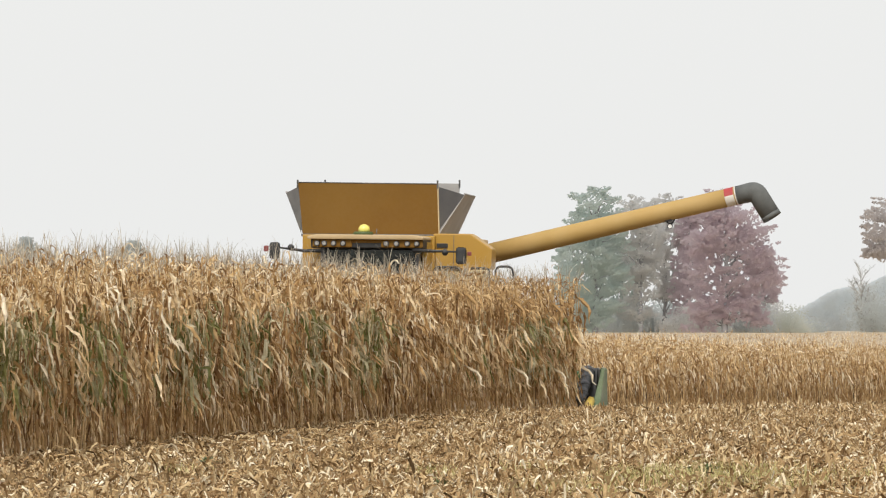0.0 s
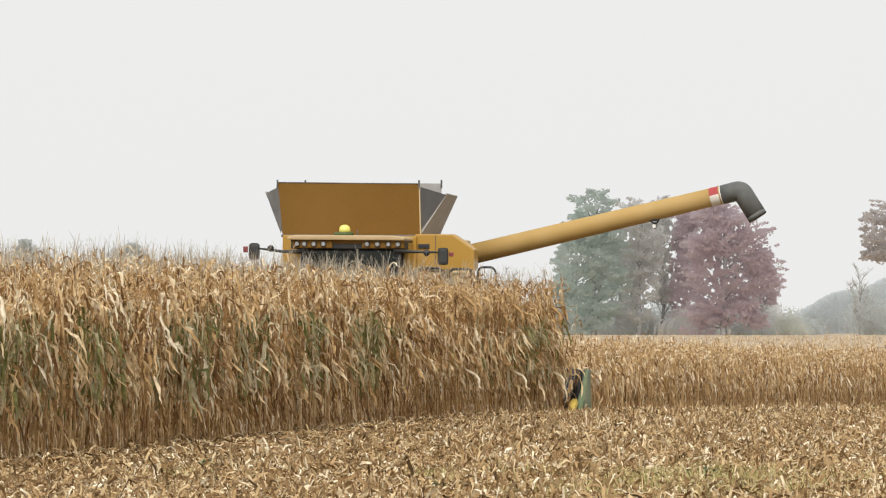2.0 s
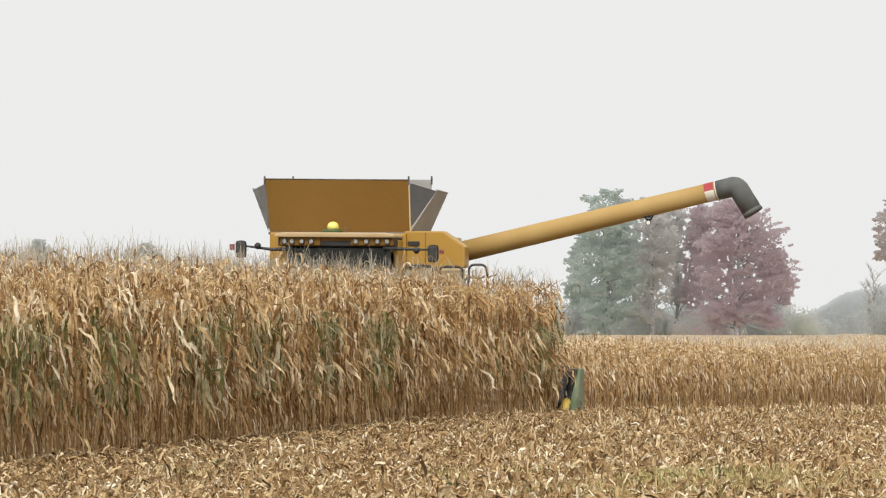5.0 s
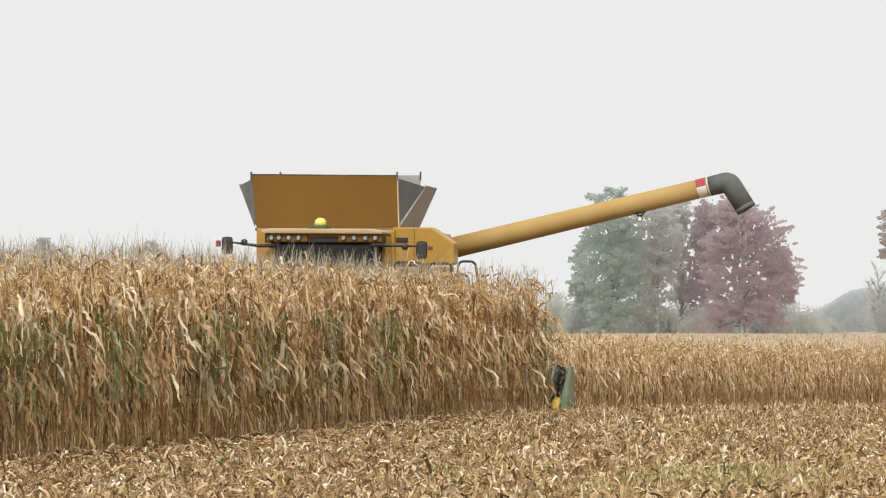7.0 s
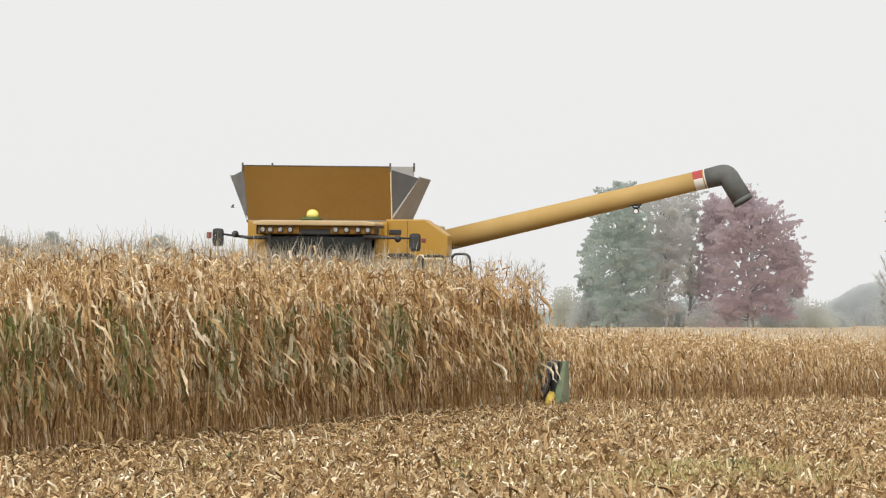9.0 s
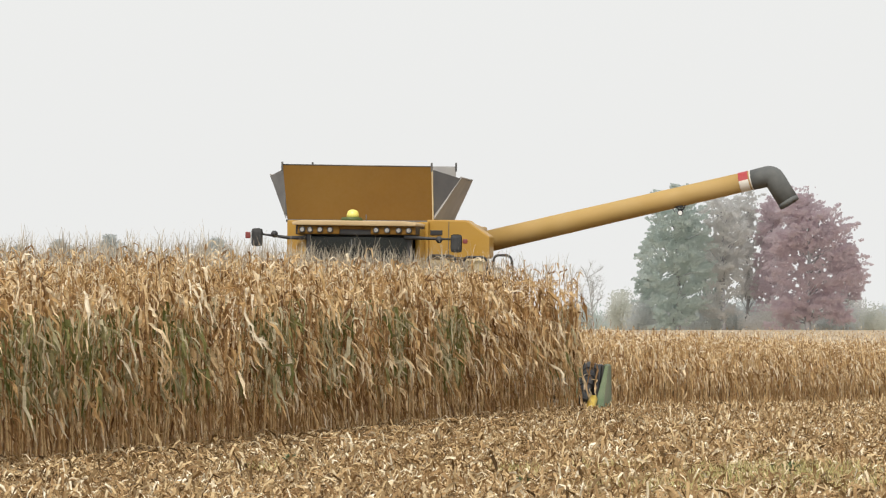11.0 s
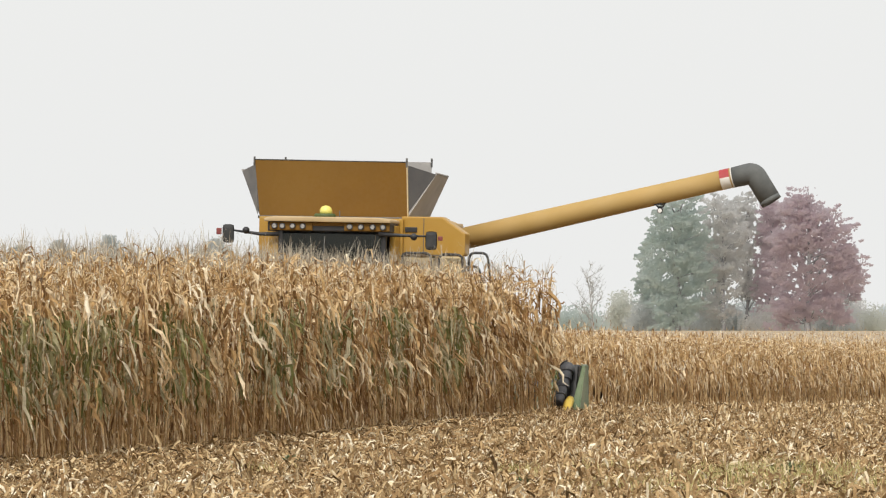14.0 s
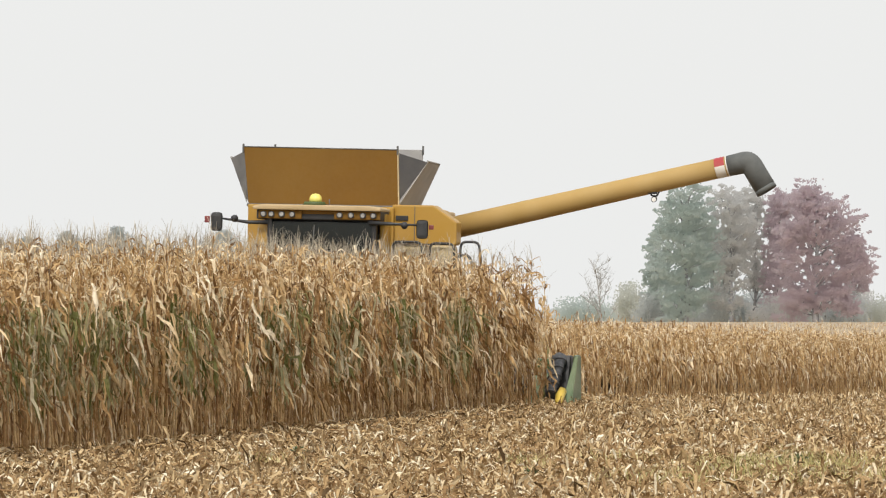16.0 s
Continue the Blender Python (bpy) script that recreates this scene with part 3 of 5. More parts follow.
def make_grass():
    rng = np.random.default_rng(8)
    pieces = []
    for cx, cy, r, n in ((2.55, 61.0, 0.7, 760), (2.0, 58.5, 0.5, 460), (3.05, 59.5, 0.6, 640), (3.5, 63.0, 0.7, 240), (-0.08, 60.7, 0.3, 160), (2.3, 55.5, 0.9, 420),
                         (3.4, 56.0, 0.7, 260), (1.2, 55.0, 0.6, 200), (-2.9, 61.5, 0.4, 110), (0.9, 62.5, 0.35, 90), (4.3, 60.0, 0.6, 200), (2.9, 65.5, 0.5, 110)):
        for _ in range(int(n * 0.7)):
            x, y = cx + rng.normal(0, r * 0.6), cy + rng.normal(0, r * 1.6)
            az, h, e = rng.uniform(0, 6.28), rng.uniform(0.10, 0.22), rng.uniform(0.1, 0.9)
            o = np.array([x, y, ground_z(y)])
            path = [o + np.array([math.cos(az) * e * h * g * g, math.sin(az) * e * h * g * g, h * g]) for g in (0, 0.5, 1)]
            pieces.append(ribbon(path, np.repeat(np.array([[-math.sin(az), math.cos(az), 0]]), 3, 0), np.array([0.016, 0.013, 0.003]), 0))
    v, q, m = join_pieces(pieces)
    tagged(new("grass", quads_mesh("grass", v, q, m, [M_GRASS])), "yellow-green grass tufts growing through the crop litter", "grass", kind="stuff")


def make_weed(x, y, size, seed):
    """A low broad-leaved weed."""
    rng = np.random.default_rng(seed)
    pieces = []
    for _ in range(80):
        az, e, ln = rng.uniform(0, 6.28), rng.uniform(0.2, 1.35), size * rng.uniform(0.5, 1.0)
        out = np.array([math.cos(az) * math.cos(e), math.sin(az) * math.cos(e), math.sin(e)])
        path = [out * ln * g + np.array([0, 0, 0.02 - 0.25 * ln * g * g]) for g in (0.0, 0.4, 0.75, 1.0)]
        side = np.array([-math.sin(az), math.cos(az), 0.0])
        pieces.append(folded(path, np.repeat(side[None], 4, 0), np.array([0.012, 0.05, 0.045, 0.006]) * size * 3.2, 0.15, 0))
    ob = new("weed", quads_mesh("weed", *join_pieces(pieces), [M_WEED], False))
    ob.location = (x, y, ground_z(y))
    tagged(ob, "low dark-green broad-leaved weed in the crop litter", "weed", "weeds in the stubble")


make_corn()
make_canopy()
make_residue()
make_grass()
for wx, wy, ws, wseed in ((2.84, 60.8, 0.30, 1), (2.70, 61.4, 0.22, 2), (-0.04, 57.6, 0.20, 3), (-2.75, 66.0, 0.22, 4)):
    make_weed(wx, wy, ws, wseed)


# the corn that the machine takes during the shot: single plants in the outer rows, bunches farther in
FALLING = []


def plant_meshes(template, rng):
    """The stalk, foliage, ear and tassel of one plant, as meshes of their own."""
    v, q, m = scatter(template, np.zeros((1, 3)), np.array([rng.uniform(0, 6.28)]), np.ones(1), 0.03, rng)
    out = []
    for name, slots in (("stalk", (3,)), ("foliage", (0, 1, 2)), ("ear", (4,)), ("tassel", (5,))):
        keep = np.isin(m, slots)
        used, flat = np.unique(q[keep], return_inverse=True)
        out.append((name, quads_mesh(name, v[used], flat.reshape(-1, 4), m[keep], CORN_MATERIALS, False)))
    return out


def make_falling_corn():
    rng = np.random.default_rng(31)
    dry = [plant_meshes(t, rng) for t in PLANTS_PALE for _ in range(2)]
    green = [plant_meshes(t, rng) for t in PLANTS_GREEN for _ in range(2)]
    for k in range(4):
        s = CUT_END + PLANT * 0.5
        while s < CUT_START:
            w = EDGE - ROW * k + bow(s) + rng.normal(0, 0.035)
            leafy_green = rng.random() < greenness(s, w)
            ob = new("corn_plant")
            size = growth(s) * rng.normal(0.985, 0.03)
            for name, me in (green if leafy_green else dry)[rng.integers(12 if leafy_green else 24)]:
                piece = new(name, me)
                piece.parent, piece.scale = ob, (size, size, size)
            tagged(ob, "corn plant with half-green leaves in the row being harvested" if leafy_green else "dry tan corn plant in the row being harvested", "corn plant", "corn plants before the header")
            FALLING.append((ob, s, w))
            s += PLANT * rng.uniform(0.7, 1.0)
    bunches = []
    for _ in range(6):
        spots = [(rng.uniform(-0.2, 0.2), -ROW * j + rng.normal(0, 0.04)) for j in range(12) for _ in range(2)]
        pieces = []
        for a, b in spots:
            pieces.append(scatter(PLANTS[rng.integers(10)], np.array([[b, a, 0.0]]), np.array([rng.uniform(0, 6.28)]), np.array([rng.normal(0.94, 0.04)]), 0.03, rng))
        bunches.append(quads_mesh("corn_swath", *join_pieces(pieces), CORN_MATERIALS, False))
    s, i = CUT_END + 0.2, 0
    while s < CUT_START:
        ob = tagged(new("corn_swath", bunches[i % 6]), "bunch of dry corn standing across the inner rows", "corn", "corn bunches before the header", "stuff")
        FALLING.append((ob, s, EDGE - ROW * 4))
        s += 0.4
        i += 1


make_falling_corn()


# ---------- the harvester ----------
# its own space: x to its left-hand side, y backwards from the header's noses, z up from the ground
def make_harvester():
    rig = tagged(new("combine_harvester"), "yellow combine harvester with raised grain tank and green corn header", "combine harvester")

    def p(name, bm, material, parent=rig, label=""):
        return part(name, bm, material, parent, label)

    # body behind the cab
    bm = bmesh.new()
    box(bm, -1.41, 5.35, 1.2, 1.50, 11.2, 3.93, 0.05)
    body = p("body", bm, M_YELLOW, label="dusty yellow sheet-metal body")
    p("engine_hood", box(bmesh.new(), -1.35, 9.2, 3.6, 1.35, 11.4, 3.98, 0.12), M_YELLOW, body)
    p("rear_hood", prism(bmesh.new(), [(11.2, 1.3), (12.6, 1.6), (12.4, 3.2), (11.2, 3.7)], "x", -1.3, 1.3, 0.05), M_YELLOW, body)
    # front wall beside the cab, right and left
    p("front_panel", box(bmesh.new(), -1.40, 5.15, 2.6, -0.70, 5.36, 3.94, 0.03), M_YELLOW, body)
    side = p("side_panel", prism(bmesh.new(), [(1.50, 3.2), (2.77, 3.2), (2.81, 3.24), (2.81, 3.65), (2.33, 3.98), (1.50, 3.98)], "y", 5.30, 5.74, 0.03), M_YELLOW, body, "angular yellow housing at the auger's foot")
    p("auger_box", box(bmesh.new(), 1.50, 5.74, 3.22, 2.40, 6.9, 3.66, 0.04), M_YELLOW, body)
    p("front_panel", box(bmesh.new(), 1.42, 5.18, 2.6, 1.56, 5.31, 3.93, 0.03), M_YELLOW, body)
    p("vent_grille", box(bmesh.new(), 1.58, 5.27, 3.67, 1.83, 5.31, 3.765, 0.01), M_BLACK, body, "black vent grille")
    p("side_cover", box(bmesh.new(), 1.52, 5.34, 2.2, 2.16, 5.7, 3.19, 0.04), M_BEIGE, body, "dusty beige lower cover")
    p("side_cover", box(bmesh.new(), 2.32, 5.20, 2.2, 2.76, 5.6, 3.19, 0.04), M_BEIGE, body, "dusty beige lower cover")
    p("front_panel", box(bmesh.new(), 1.385, 4.78, 2.4, 1.50, 5.18, 3.78, 0.02), M_YELLOW, body)
    p("panel_seam", box(bmesh.new(), 1.955, 5.292, 3.24, 1.968, 5.312, 3.95), M_STEEL, body)
    p("lower_seam", box(bmesh.new(), 1.52, 5.292, 3.205, 2.64, 5.31, 3.222), M_STEEL, body)
    p("side_cover", box(bmesh.new(), -1.53, 5.4, 1.5, -1.41, 10.6, 3.1, 0.03), M_YELLOW, body)

    # raised grain tank
    tank = p("grain_tank", slab(bmesh.new(), [(-1.47, 5.50, 3.93), (1.58, 5.50, 3.93), (1.54, 5.50, 5.06), (-1.59, 5.50, 5.08)], 0.03), M_TANK, label="ochre front board of the raised grain tank")
    p("rear_board", slab(bmesh.new(), [(-1.50, 8.0, 3.93), (1.46, 8.0, 3.93), (1.50, 8.0, 5.135), (-1.60, 8.0, 5.14)], 0.03), M_GALV, tank, "galvanised rear board")
    p("side_flap", slab(bmesh.new(), [(1.56, 5.53, 3.95), (1.45, 7.97, 3.95), (1.93, 7.6, 4.82), (2.05, 5.95, 4.84)], 0.014), M_GALV, tank, "galvanised flap, flared outwards")
    p("side_flap", slab(bmesh.new(), [(-1.47, 5.53, 3.95), (-1.50, 7.97, 3.95), (-2.00, 7.6, 4.86), (-1.97, 5.95, 4.86)], 0.014), M_SHEET, tank, "galvanised flap, flared outwards")
    for sx, xt, zt in ((1, 2.05, 4.84), (-1, 1.97, 4.86)):
        for yb, yt in ((5.53, 5.95),):
            bm = bmesh.new()
            vs = [(1.52 * sx, yb, 3.97), (xt * sx, yt, zt), (1.57 * sx, yb, 5.0)]
            a = [bm.verts.new((x, y - 0.008, z)) for x, y, z in vs]
            b = [bm.verts.new((x, y + 0.008, z)) for x, y, z in vs]
            bm.faces.new(a)
            bm.faces.new(b[::-1])
            for i in range(3):
                bm.faces.new((a[i], a[(i + 1) % 3], b[(i + 1) % 3], b[i]))
            bmesh.ops.recalc_face_normals(bm, faces=bm.faces)
            dark = sx > 0 and yb < 6
            p("corner_gusset", bm, M_DARKSHEET if dark else M_SHEET, tank, "dark folded corner sheet" if dark else "folded grey corner sheet")
        p("flap_rim", pipe(bmesh.new(), [(xt * sx, 5.95, zt + 0.02), ((1.93 if sx > 0 else -2.00), 7.6, zt + 0.0)], 0.02, 8), M_GALV, tank)
    for x, y, z in ((-1.60, 5.50, 5.0), (1.545, 5.50, 5.0), (-1.58, 8.0, 5.06), (1.50, 8.0, 5.07)):
        p("corner_post", box(bmesh.new(), x - 0.018, y - 0.035, z - 0.04, x + 0.018, y + 0.0, z + 0.145, 0.006), M_STEEL, tank)
    p("top_rail", pipe(bmesh.new(), [(-1.59, 5.49, 5.085), (1.54, 5.49, 5.065)], 0.013, 8), M_STEEL, tank, "dark edge rail")
    p("edge_trim", prism(bmesh.new(), [(1.578, 3.94), (1.60, 3.94), (1.56, 5.06), (1.538, 5.06)], "y", 5.47, 5.53, 0.006), M_BEIGE, tank, "pale edge strip")
    p("foot_rail", box(bmesh.new(), -1.50, 5.44, 3.90, 1.64, 5.53, 3.96, 0.015), M_STEEL, tank)
    grain = bmesh.new()
    box(grain, -1.42, 5.56, 3.5, 1.40, 7.94, 3.99, 0.02)
    p("tank_floor", grain, M_DARKSHEET, tank)

    # cab
    cx = 0.19
    cab = p("cab", box(bmesh.new(), cx - 0.98, 4.75, 1.9, cx + 1.05, 5.42, 3.70, 0.05), M_BLACK, label="dark driver's cab under a cream roof")
    roof = p("roof", prism(bmesh.new(), [(cx - 1.28, 3.83), (cx - 1.30, 3.89), (cx - 1.1, 3.935), (cx + 1.05, 3.93), (cx + 1.30, 3.885), (cx + 1.30, 3.825)], "y", 4.35, 5.5, 0.03), M_CREAM, cab, "cream cab roof with rounded edges")
    p("visor", box(bmesh.new(), cx - 1.24, 4.47, 3.64, cx + 1.28, 5.3, 3.83, 0.03), M_BLACK, cab, "dark visor under the roof")
    p("roof_lip", box(bmesh.new(), cx - 0.31, 4.455, 3.755, cx + 0.34, 4.50, 3.828, 0.012), M_TANK, cab)
    p("windscreen", box(bmesh.new(), cx - 0.94, 4.50, 2.0, cx + 1.12, 4.53, 3.60, 0.008), M_GLASS, cab, "dark tinted windscreen")
    for x in (cx - 0.97, cx + 1.14):
        p("cab_pillar", box(bmesh.new(), x - 0.045, 4.48, 1.9, x + 0.045, 4.6, 3.66, 0.015), M_BLACK, cab)
    p("cab_interior", box(bmesh.new(), cx - 0.95, 4.60, 1.95, cx + 1.10, 4.74, 3.58, 0.02), M_BLACK, cab)
    p("driver_seat", box(bmesh.new(), cx + 0.0, 4.55, 2.4, cx + 0.42, 4.62, 3.3, 0.03), M_RUBBER, cab)
    p("wiper", pipe(bmesh.new(), [(cx - 0.1, 4.485, 2.9), (cx - 0.06, 4.48, 3.55)], 0.012, 6), M_STEEL, cab)
    p("side_curtain", box(bmesh.new(), cx + 0.60, 4.56, 2.0, cx + 0.93, 4.59, 3.58, 0.01), M_DARKSHEET, cab)
    p("cab_side", box(bmesh.new(), cx - 1.24, 4.56, 2.2, cx - 1.01, 5.3, 3.62, 0.03), M_YELLOW, cab)
    for i, x in enumerate((-1.08, -0.92, -0.71, -0.50, 0.46, 0.69, 0.93, 1.14)):
        hs = p("work_light", pipe(bmesh.new(), [(cx + x, 4.46, 3.745), (cx + x, 4.40, 3.74)], [0.06, 0.064], 16), M_BLACK, cab, "round work lamp in a black housing")
        p("lens", pipe(bmesh.new(), [(cx + x, 4.41, 3.74), (cx + x, 4.385, 3.74)], [0.05, 0.042], 16), M_LENS, hs, "clear lamp lens")
    # the darker tank ochre puts the shade under the roof into the bars' colour
    for a, b in ((-1.19, -0.31), (0.34, 1.27)):
        p("light_bar", box(bmesh.new(), cx + a, 4.43, 3.655, cx + b, 4.50, 3.825, 0.02), M_TANK, cab)
    # receiver dome
    bm = bmesh.new()
    pipe(bm, [(cx - 0.10, 4.62, 3.93), (cx - 0.10, 4.62, 4.00)], [0.24, 0.2], 18)
    dome = p("receiver_base", bm, M_DKGREEN, cab, "dark green receiver base")
    bm = bmesh.new()
    pipe(bm, [(cx - 0.08, 4.62, 3.99), (cx - 0.08, 4.62, 4.06), (cx - 0.08, 4.62, 4.115), (cx - 0.08, 4.62, 4.148), (cx - 0.08, 4.62, 4.162)], [0.125, 0.125, 0.108, 0.068, 0.02], 18)
    p("receiver_dome", bm, M_BEACON, dome, "bright yellow receiver dome")
    p("aerial", pipe(bmesh.new(), [(cx + 0.20, 4.62, 3.9), (cx + 0.20, 4.62, 4.06)], 0.012, 6), M_STEEL, cab)
    # mirrors
    for sx, x0, xm, z0, zm in ((-1, cx - 1.0, -1.81, 3.58, 3.57), (1, cx + 1.05, 2.34, 3.60, 3.49)):
        arm = p("mirror_arm", pipe(bmesh.new(), [(x0, 4.45, z0), (x0 + 0.35 * sx, 4.38, z0 - 0.01), (xm, 4.30, zm + 0.08)], [0.045, 0.036, 0.016], 10), M_BLACK, cab)
        p("joint", pipe(bmesh.new(), [(xm - 0.36 * sx, 4.32, zm + 0.0), (xm - 0.36 * sx, 4.32, zm + 0.05), (xm - 0.36 * sx, 4.32, zm + 0.10), (xm - 0.36 * sx, 4.32, zm + 0.14)], [0.03, 0.07, 0.07, 0.03], 12), M_BLACK, arm)
        m = p("mirror", box(bmesh.new(), xm - 0.115, 4.26, zm - 0.185, xm + 0.115, 4.36, zm + 0.185, 0.07), M_RUBBER, arm, "black wing mirror head")
        p("marker_lamp", box(bmesh.new(), xm + (0.12 if sx > 0 else -0.26), 4.34, zm + (0.0 if sx > 0 else -0.02), xm + (0.22 if sx > 0 else -0.15), 4.38, zm + (0.09 if sx > 0 else 0.11), 0.02), M_DULLRED, arm, "small red marker lamp")
    # ladder rails and platform
    for pts in ([(1.56, 5.16, 2.2), (1.56, 5.16, 3.25), (2.14, 5.16, 3.25), (2.20, 5.16, 2.2)], [(2.30, 5.1, 2.2), (2.33, 5.1, 3.23), (2.80, 5.1, 3.23), (2.86, 5.1, 2.2)],
                [(2.92, 5.0, 2.2), (2.97, 5.0, 3.27), (3.33, 5.0, 3.27), (3.47, 5.0, 2.2)], [(2.88, 4.95, 2.2), (2.88, 4.95, 3.0), (3.18, 4.95, 3.0), (3.30, 4.95, 2.2)]):
        p("hand_rail", pipe(bmesh.new(), bent(pts, 0.12), 0.026, 8), M_BLACK, label="bent black tube rail")
    plat = p("platform", box(bmesh.new(), 1.5, 4.6, 2.12, 3.55, 6.4, 2.2, 0.01), M_STEEL)
    for i in range(5):
        p("step", box(bmesh.new(), 2.95, 4.6 - 0.08 * i, 0.6 + 0.32 * i, 3.4, 4.85 - 0.08 * i, 0.63 + 0.32 * i, 0.008), M_STEEL, plat)

    # unloading auger
    a, b = Vector((2.40, 6.45, 3.535)), Vector((8.06, 6.45, 4.885))
    d = (b - a).normalized()
    auger = p("unloading_auger", pipe(bmesh.new(), [a, a + d * 1.8, a + d * 3.6, b], [0.222, 0.217, 0.207, 0.198], 28), M_AUGER, label="long ochre unloading tube, swung out")
    p("auger_elbow", pipe(bmesh.new(), [(2.10, 6.45, 3.46), (2.25, 6.45, 3.49), a, a + d * 0.12], [0.2, 0.225, 0.228, 0.225], 24), M_YELLOW, auger)
    # reflective band: red above, white below
    up = Vector((-d.z, 0, d.x))
    for name, lo, hi, mat, lab in (("red_reflector", 0.08, math.pi - 0.12, M_RED, "red reflective strip"), ("white_reflector", math.pi - 0.12, math.pi + 1.3, M_WHITE, "white reflective strip"), ("white_reflector", -1.3, 0.08, M_WHITE, "white reflective strip")):
        bm = bmesh.new()
        grid = []
        for k in range(3):
            base = b - d * (0.30 - 0.10 * k)
            grid.append([bm.verts.new(base + (up * math.sin(t) + Vector((0, -1, 0)) * -math.cos(t)) * 0.206) for t in [lo + (hi - lo) * j / 10 for j in range(11)]])
        for r, s in zip(grid, grid[1:]):
            for j in range(10):
                bm.faces.new((r[j], r[j + 1], s[j + 1], s[j]))
        ob = p(name, bm, mat, auger, lab)
        so = ob.modifiers.new("thick", "SOLIDIFY")
        so.thickness = 0.004
    p("band_edge", pipe(bmesh.new(), [b - d * 0.075, b - d * 0.05], 0.206, 28), M_WHITE, auger)
    # rubber spout, bent downwards
    path = bent([b - d * 0.06, b + d * 0.37, Vector((8.79, 6.45, 4.39))], 0.11, 7)
    radii = [0.215] * len(path)
    radii[0] = 0.205
    bm = bmesh.new()
    pipe(bm, path, radii, 26, caps=False)
    spout = p("spout", bm, M_BOOT, auger, "dark grey rubber spout, bent down")
    so = spout.modifiers.new("thick", "SOLIDIFY")
    so.thickness = 0.02
    ex = (path[-1] - path[-2]).normalized()
    rim = bmesh.new()
    pipe(rim, [path[-1] - ex * 0.09, path[-1]], [0.2175, 0.2185], 26, caps=False)
    rimo = p("rim", rim, M_BOOT, spout)
    so = rimo.modifiers.new("thick", "SOLIDIFY")
    so.thickness = 0.025
    # lamp under the tube
    q = Vector((6.55, 6.40, a.lerp(b, (6.55 - 2.45) / 5.57).z))
    br = p("lamp_bracket", pipe(bmesh.new(), bent([q + Vector((-0.1, 0, -0.19)), q + Vector((-0.05, 0, -0.27)), q + Vector((0.05, 0, -0.27)), q + Vector((0.10, 0, -0.17))], 0.02), 0.018, 6), M_BLACK, auger)
    hs = p("work_light", pipe(bmesh.new(), [q + Vector((0, 0.08, -0.32)), q + Vector((0.0, -0.05, -0.34))], [0.045, 0.058], 14), M_BLACK, br)
    p("clamp", box(bmesh.new(), q.x - 0.13, q.y - 0.05, q.z - 0.235, q.x + 0.05, q.y + 0.05, q.z - 0.185, 0.012), M_BLACK, br)
    p("lens", pipe(bmesh.new(), [q + Vector((0, -0.04, -0.34)), q + Vector((0.0, -0.062, -0.343))], [0.048, 0.042], 14), M_LAMP, hs, "clear lamp lens")

    # feeder house and corn header
    p("feeder_house", prism(bmesh.new(), [(2.6, 0.45), (5.4, 1.3), (5.4, 2.2), (2.6, 1.2)], "x", -0.8, 0.8, 0.04), M_YELLOW)
    header = p("corn_header", box(bmesh.new(), -5.7, 2.2, 0.35, 5.7, 2.6, 1.05, 0.03), M_GREEN, label="wide green corn header with yellow end noses")
    p("cross_auger", pipe(bmesh.new(), [(-5.9, 1.95, 0.6), (5.9, 1.95, 0.6)], 0.25, 16), M_STEEL, header)
    for i in range(15):
        x = -5.334 + 0.762 * i
        sn = p("row_divider", prism(bmesh.new(), [(0.75, 0.28), (1.95, 0.42), (1.95, 0.82), (1.3, 0.66)], "x", x - 0.17, x + 0.17, 0.06), M_GREEN, header)
        p("nose_tip", pipe(bmesh.new(), [(x, 0.12, 0.05), (x, 0.36, 0.14), (x, 0.80, 0.34)], [0.02, 0.08, 0.15], 10), M_GREEN, sn)
    spiral = []
    for sx in (-1, 1):
        # end shield: a tall green wedge
        x0, x1 = (5.94 * sx, 6.10 * sx)
        bm = bmesh.new()
        vs = [(x0, 0.45, 0.18), (x1 + 0.02 * sx, 0.5, 0.18), (x1 + 0.02 * sx, 1.5, 0.30), (x0, 1.5, 0.30), (x0 + 0.12 * sx, 1.10, 1.12), (x0 + 0.17 * sx, 1.12, 1.12), (x1, 1.5, 1.14), (x0, 1.5, 1.14)]
        v = [bm.verts.new(c) for c in vs]
        for f in ((0, 1, 2, 3), (4, 7, 6, 5), (0, 4, 5, 1), (1, 5, 6, 2), (2, 6, 7, 3), (3, 7, 4, 0)):
            bm.faces.new([v[i] for i in f])
        bmesh.ops.bevel(bm, geom=bm.edges[:], offset=0.02, segments=2, affect="EDGES")
        bmesh.ops.recalc_face_normals(bm, faces=bm.faces)
        p("end_shield", bm, M_GREEN, header, "tall green end shield of the header")
        bm = bmesh.new()
        pipe(bm, [(5.97 * sx, -0.05, 0.20), (5.965 * sx, 0.10, 0.29), (5.945 * sx, 0.34, 0.40), (5.93 * sx, 0.58, 0.47)], [0.03, 0.075, 0.09, 0.085], 6)
        p("end_nose", bm, M_NOSE, header, "yellow plastic end nose")
        p("belt_guard", prism(bmesh.new(), [(1.05, 0.30), (1.5, 0.30), (1.7, 1.04), (1.6, 1.13), (1.35, 1.13)], "x", 5.56 * sx, 5.925 * sx, 0.03), M_BLACK, header)
        # ribbed black feed cone that turns along the end shield
        c0, c1 = Vector((5.72 * sx, 0.45, 0.40)), Vector((5.75 * sx, 1.25, 1.10))
        ax = c1 - c0
        me = bmesh.new()
        n = 25
        path = [(0, 0, ax.length * k / n) for k in range(n + 1)]
        radii = [0.085 + 0.035 * k / n + 0.028 * abs(math.sin(math.pi * k / 5)) for k in range(n + 1)]
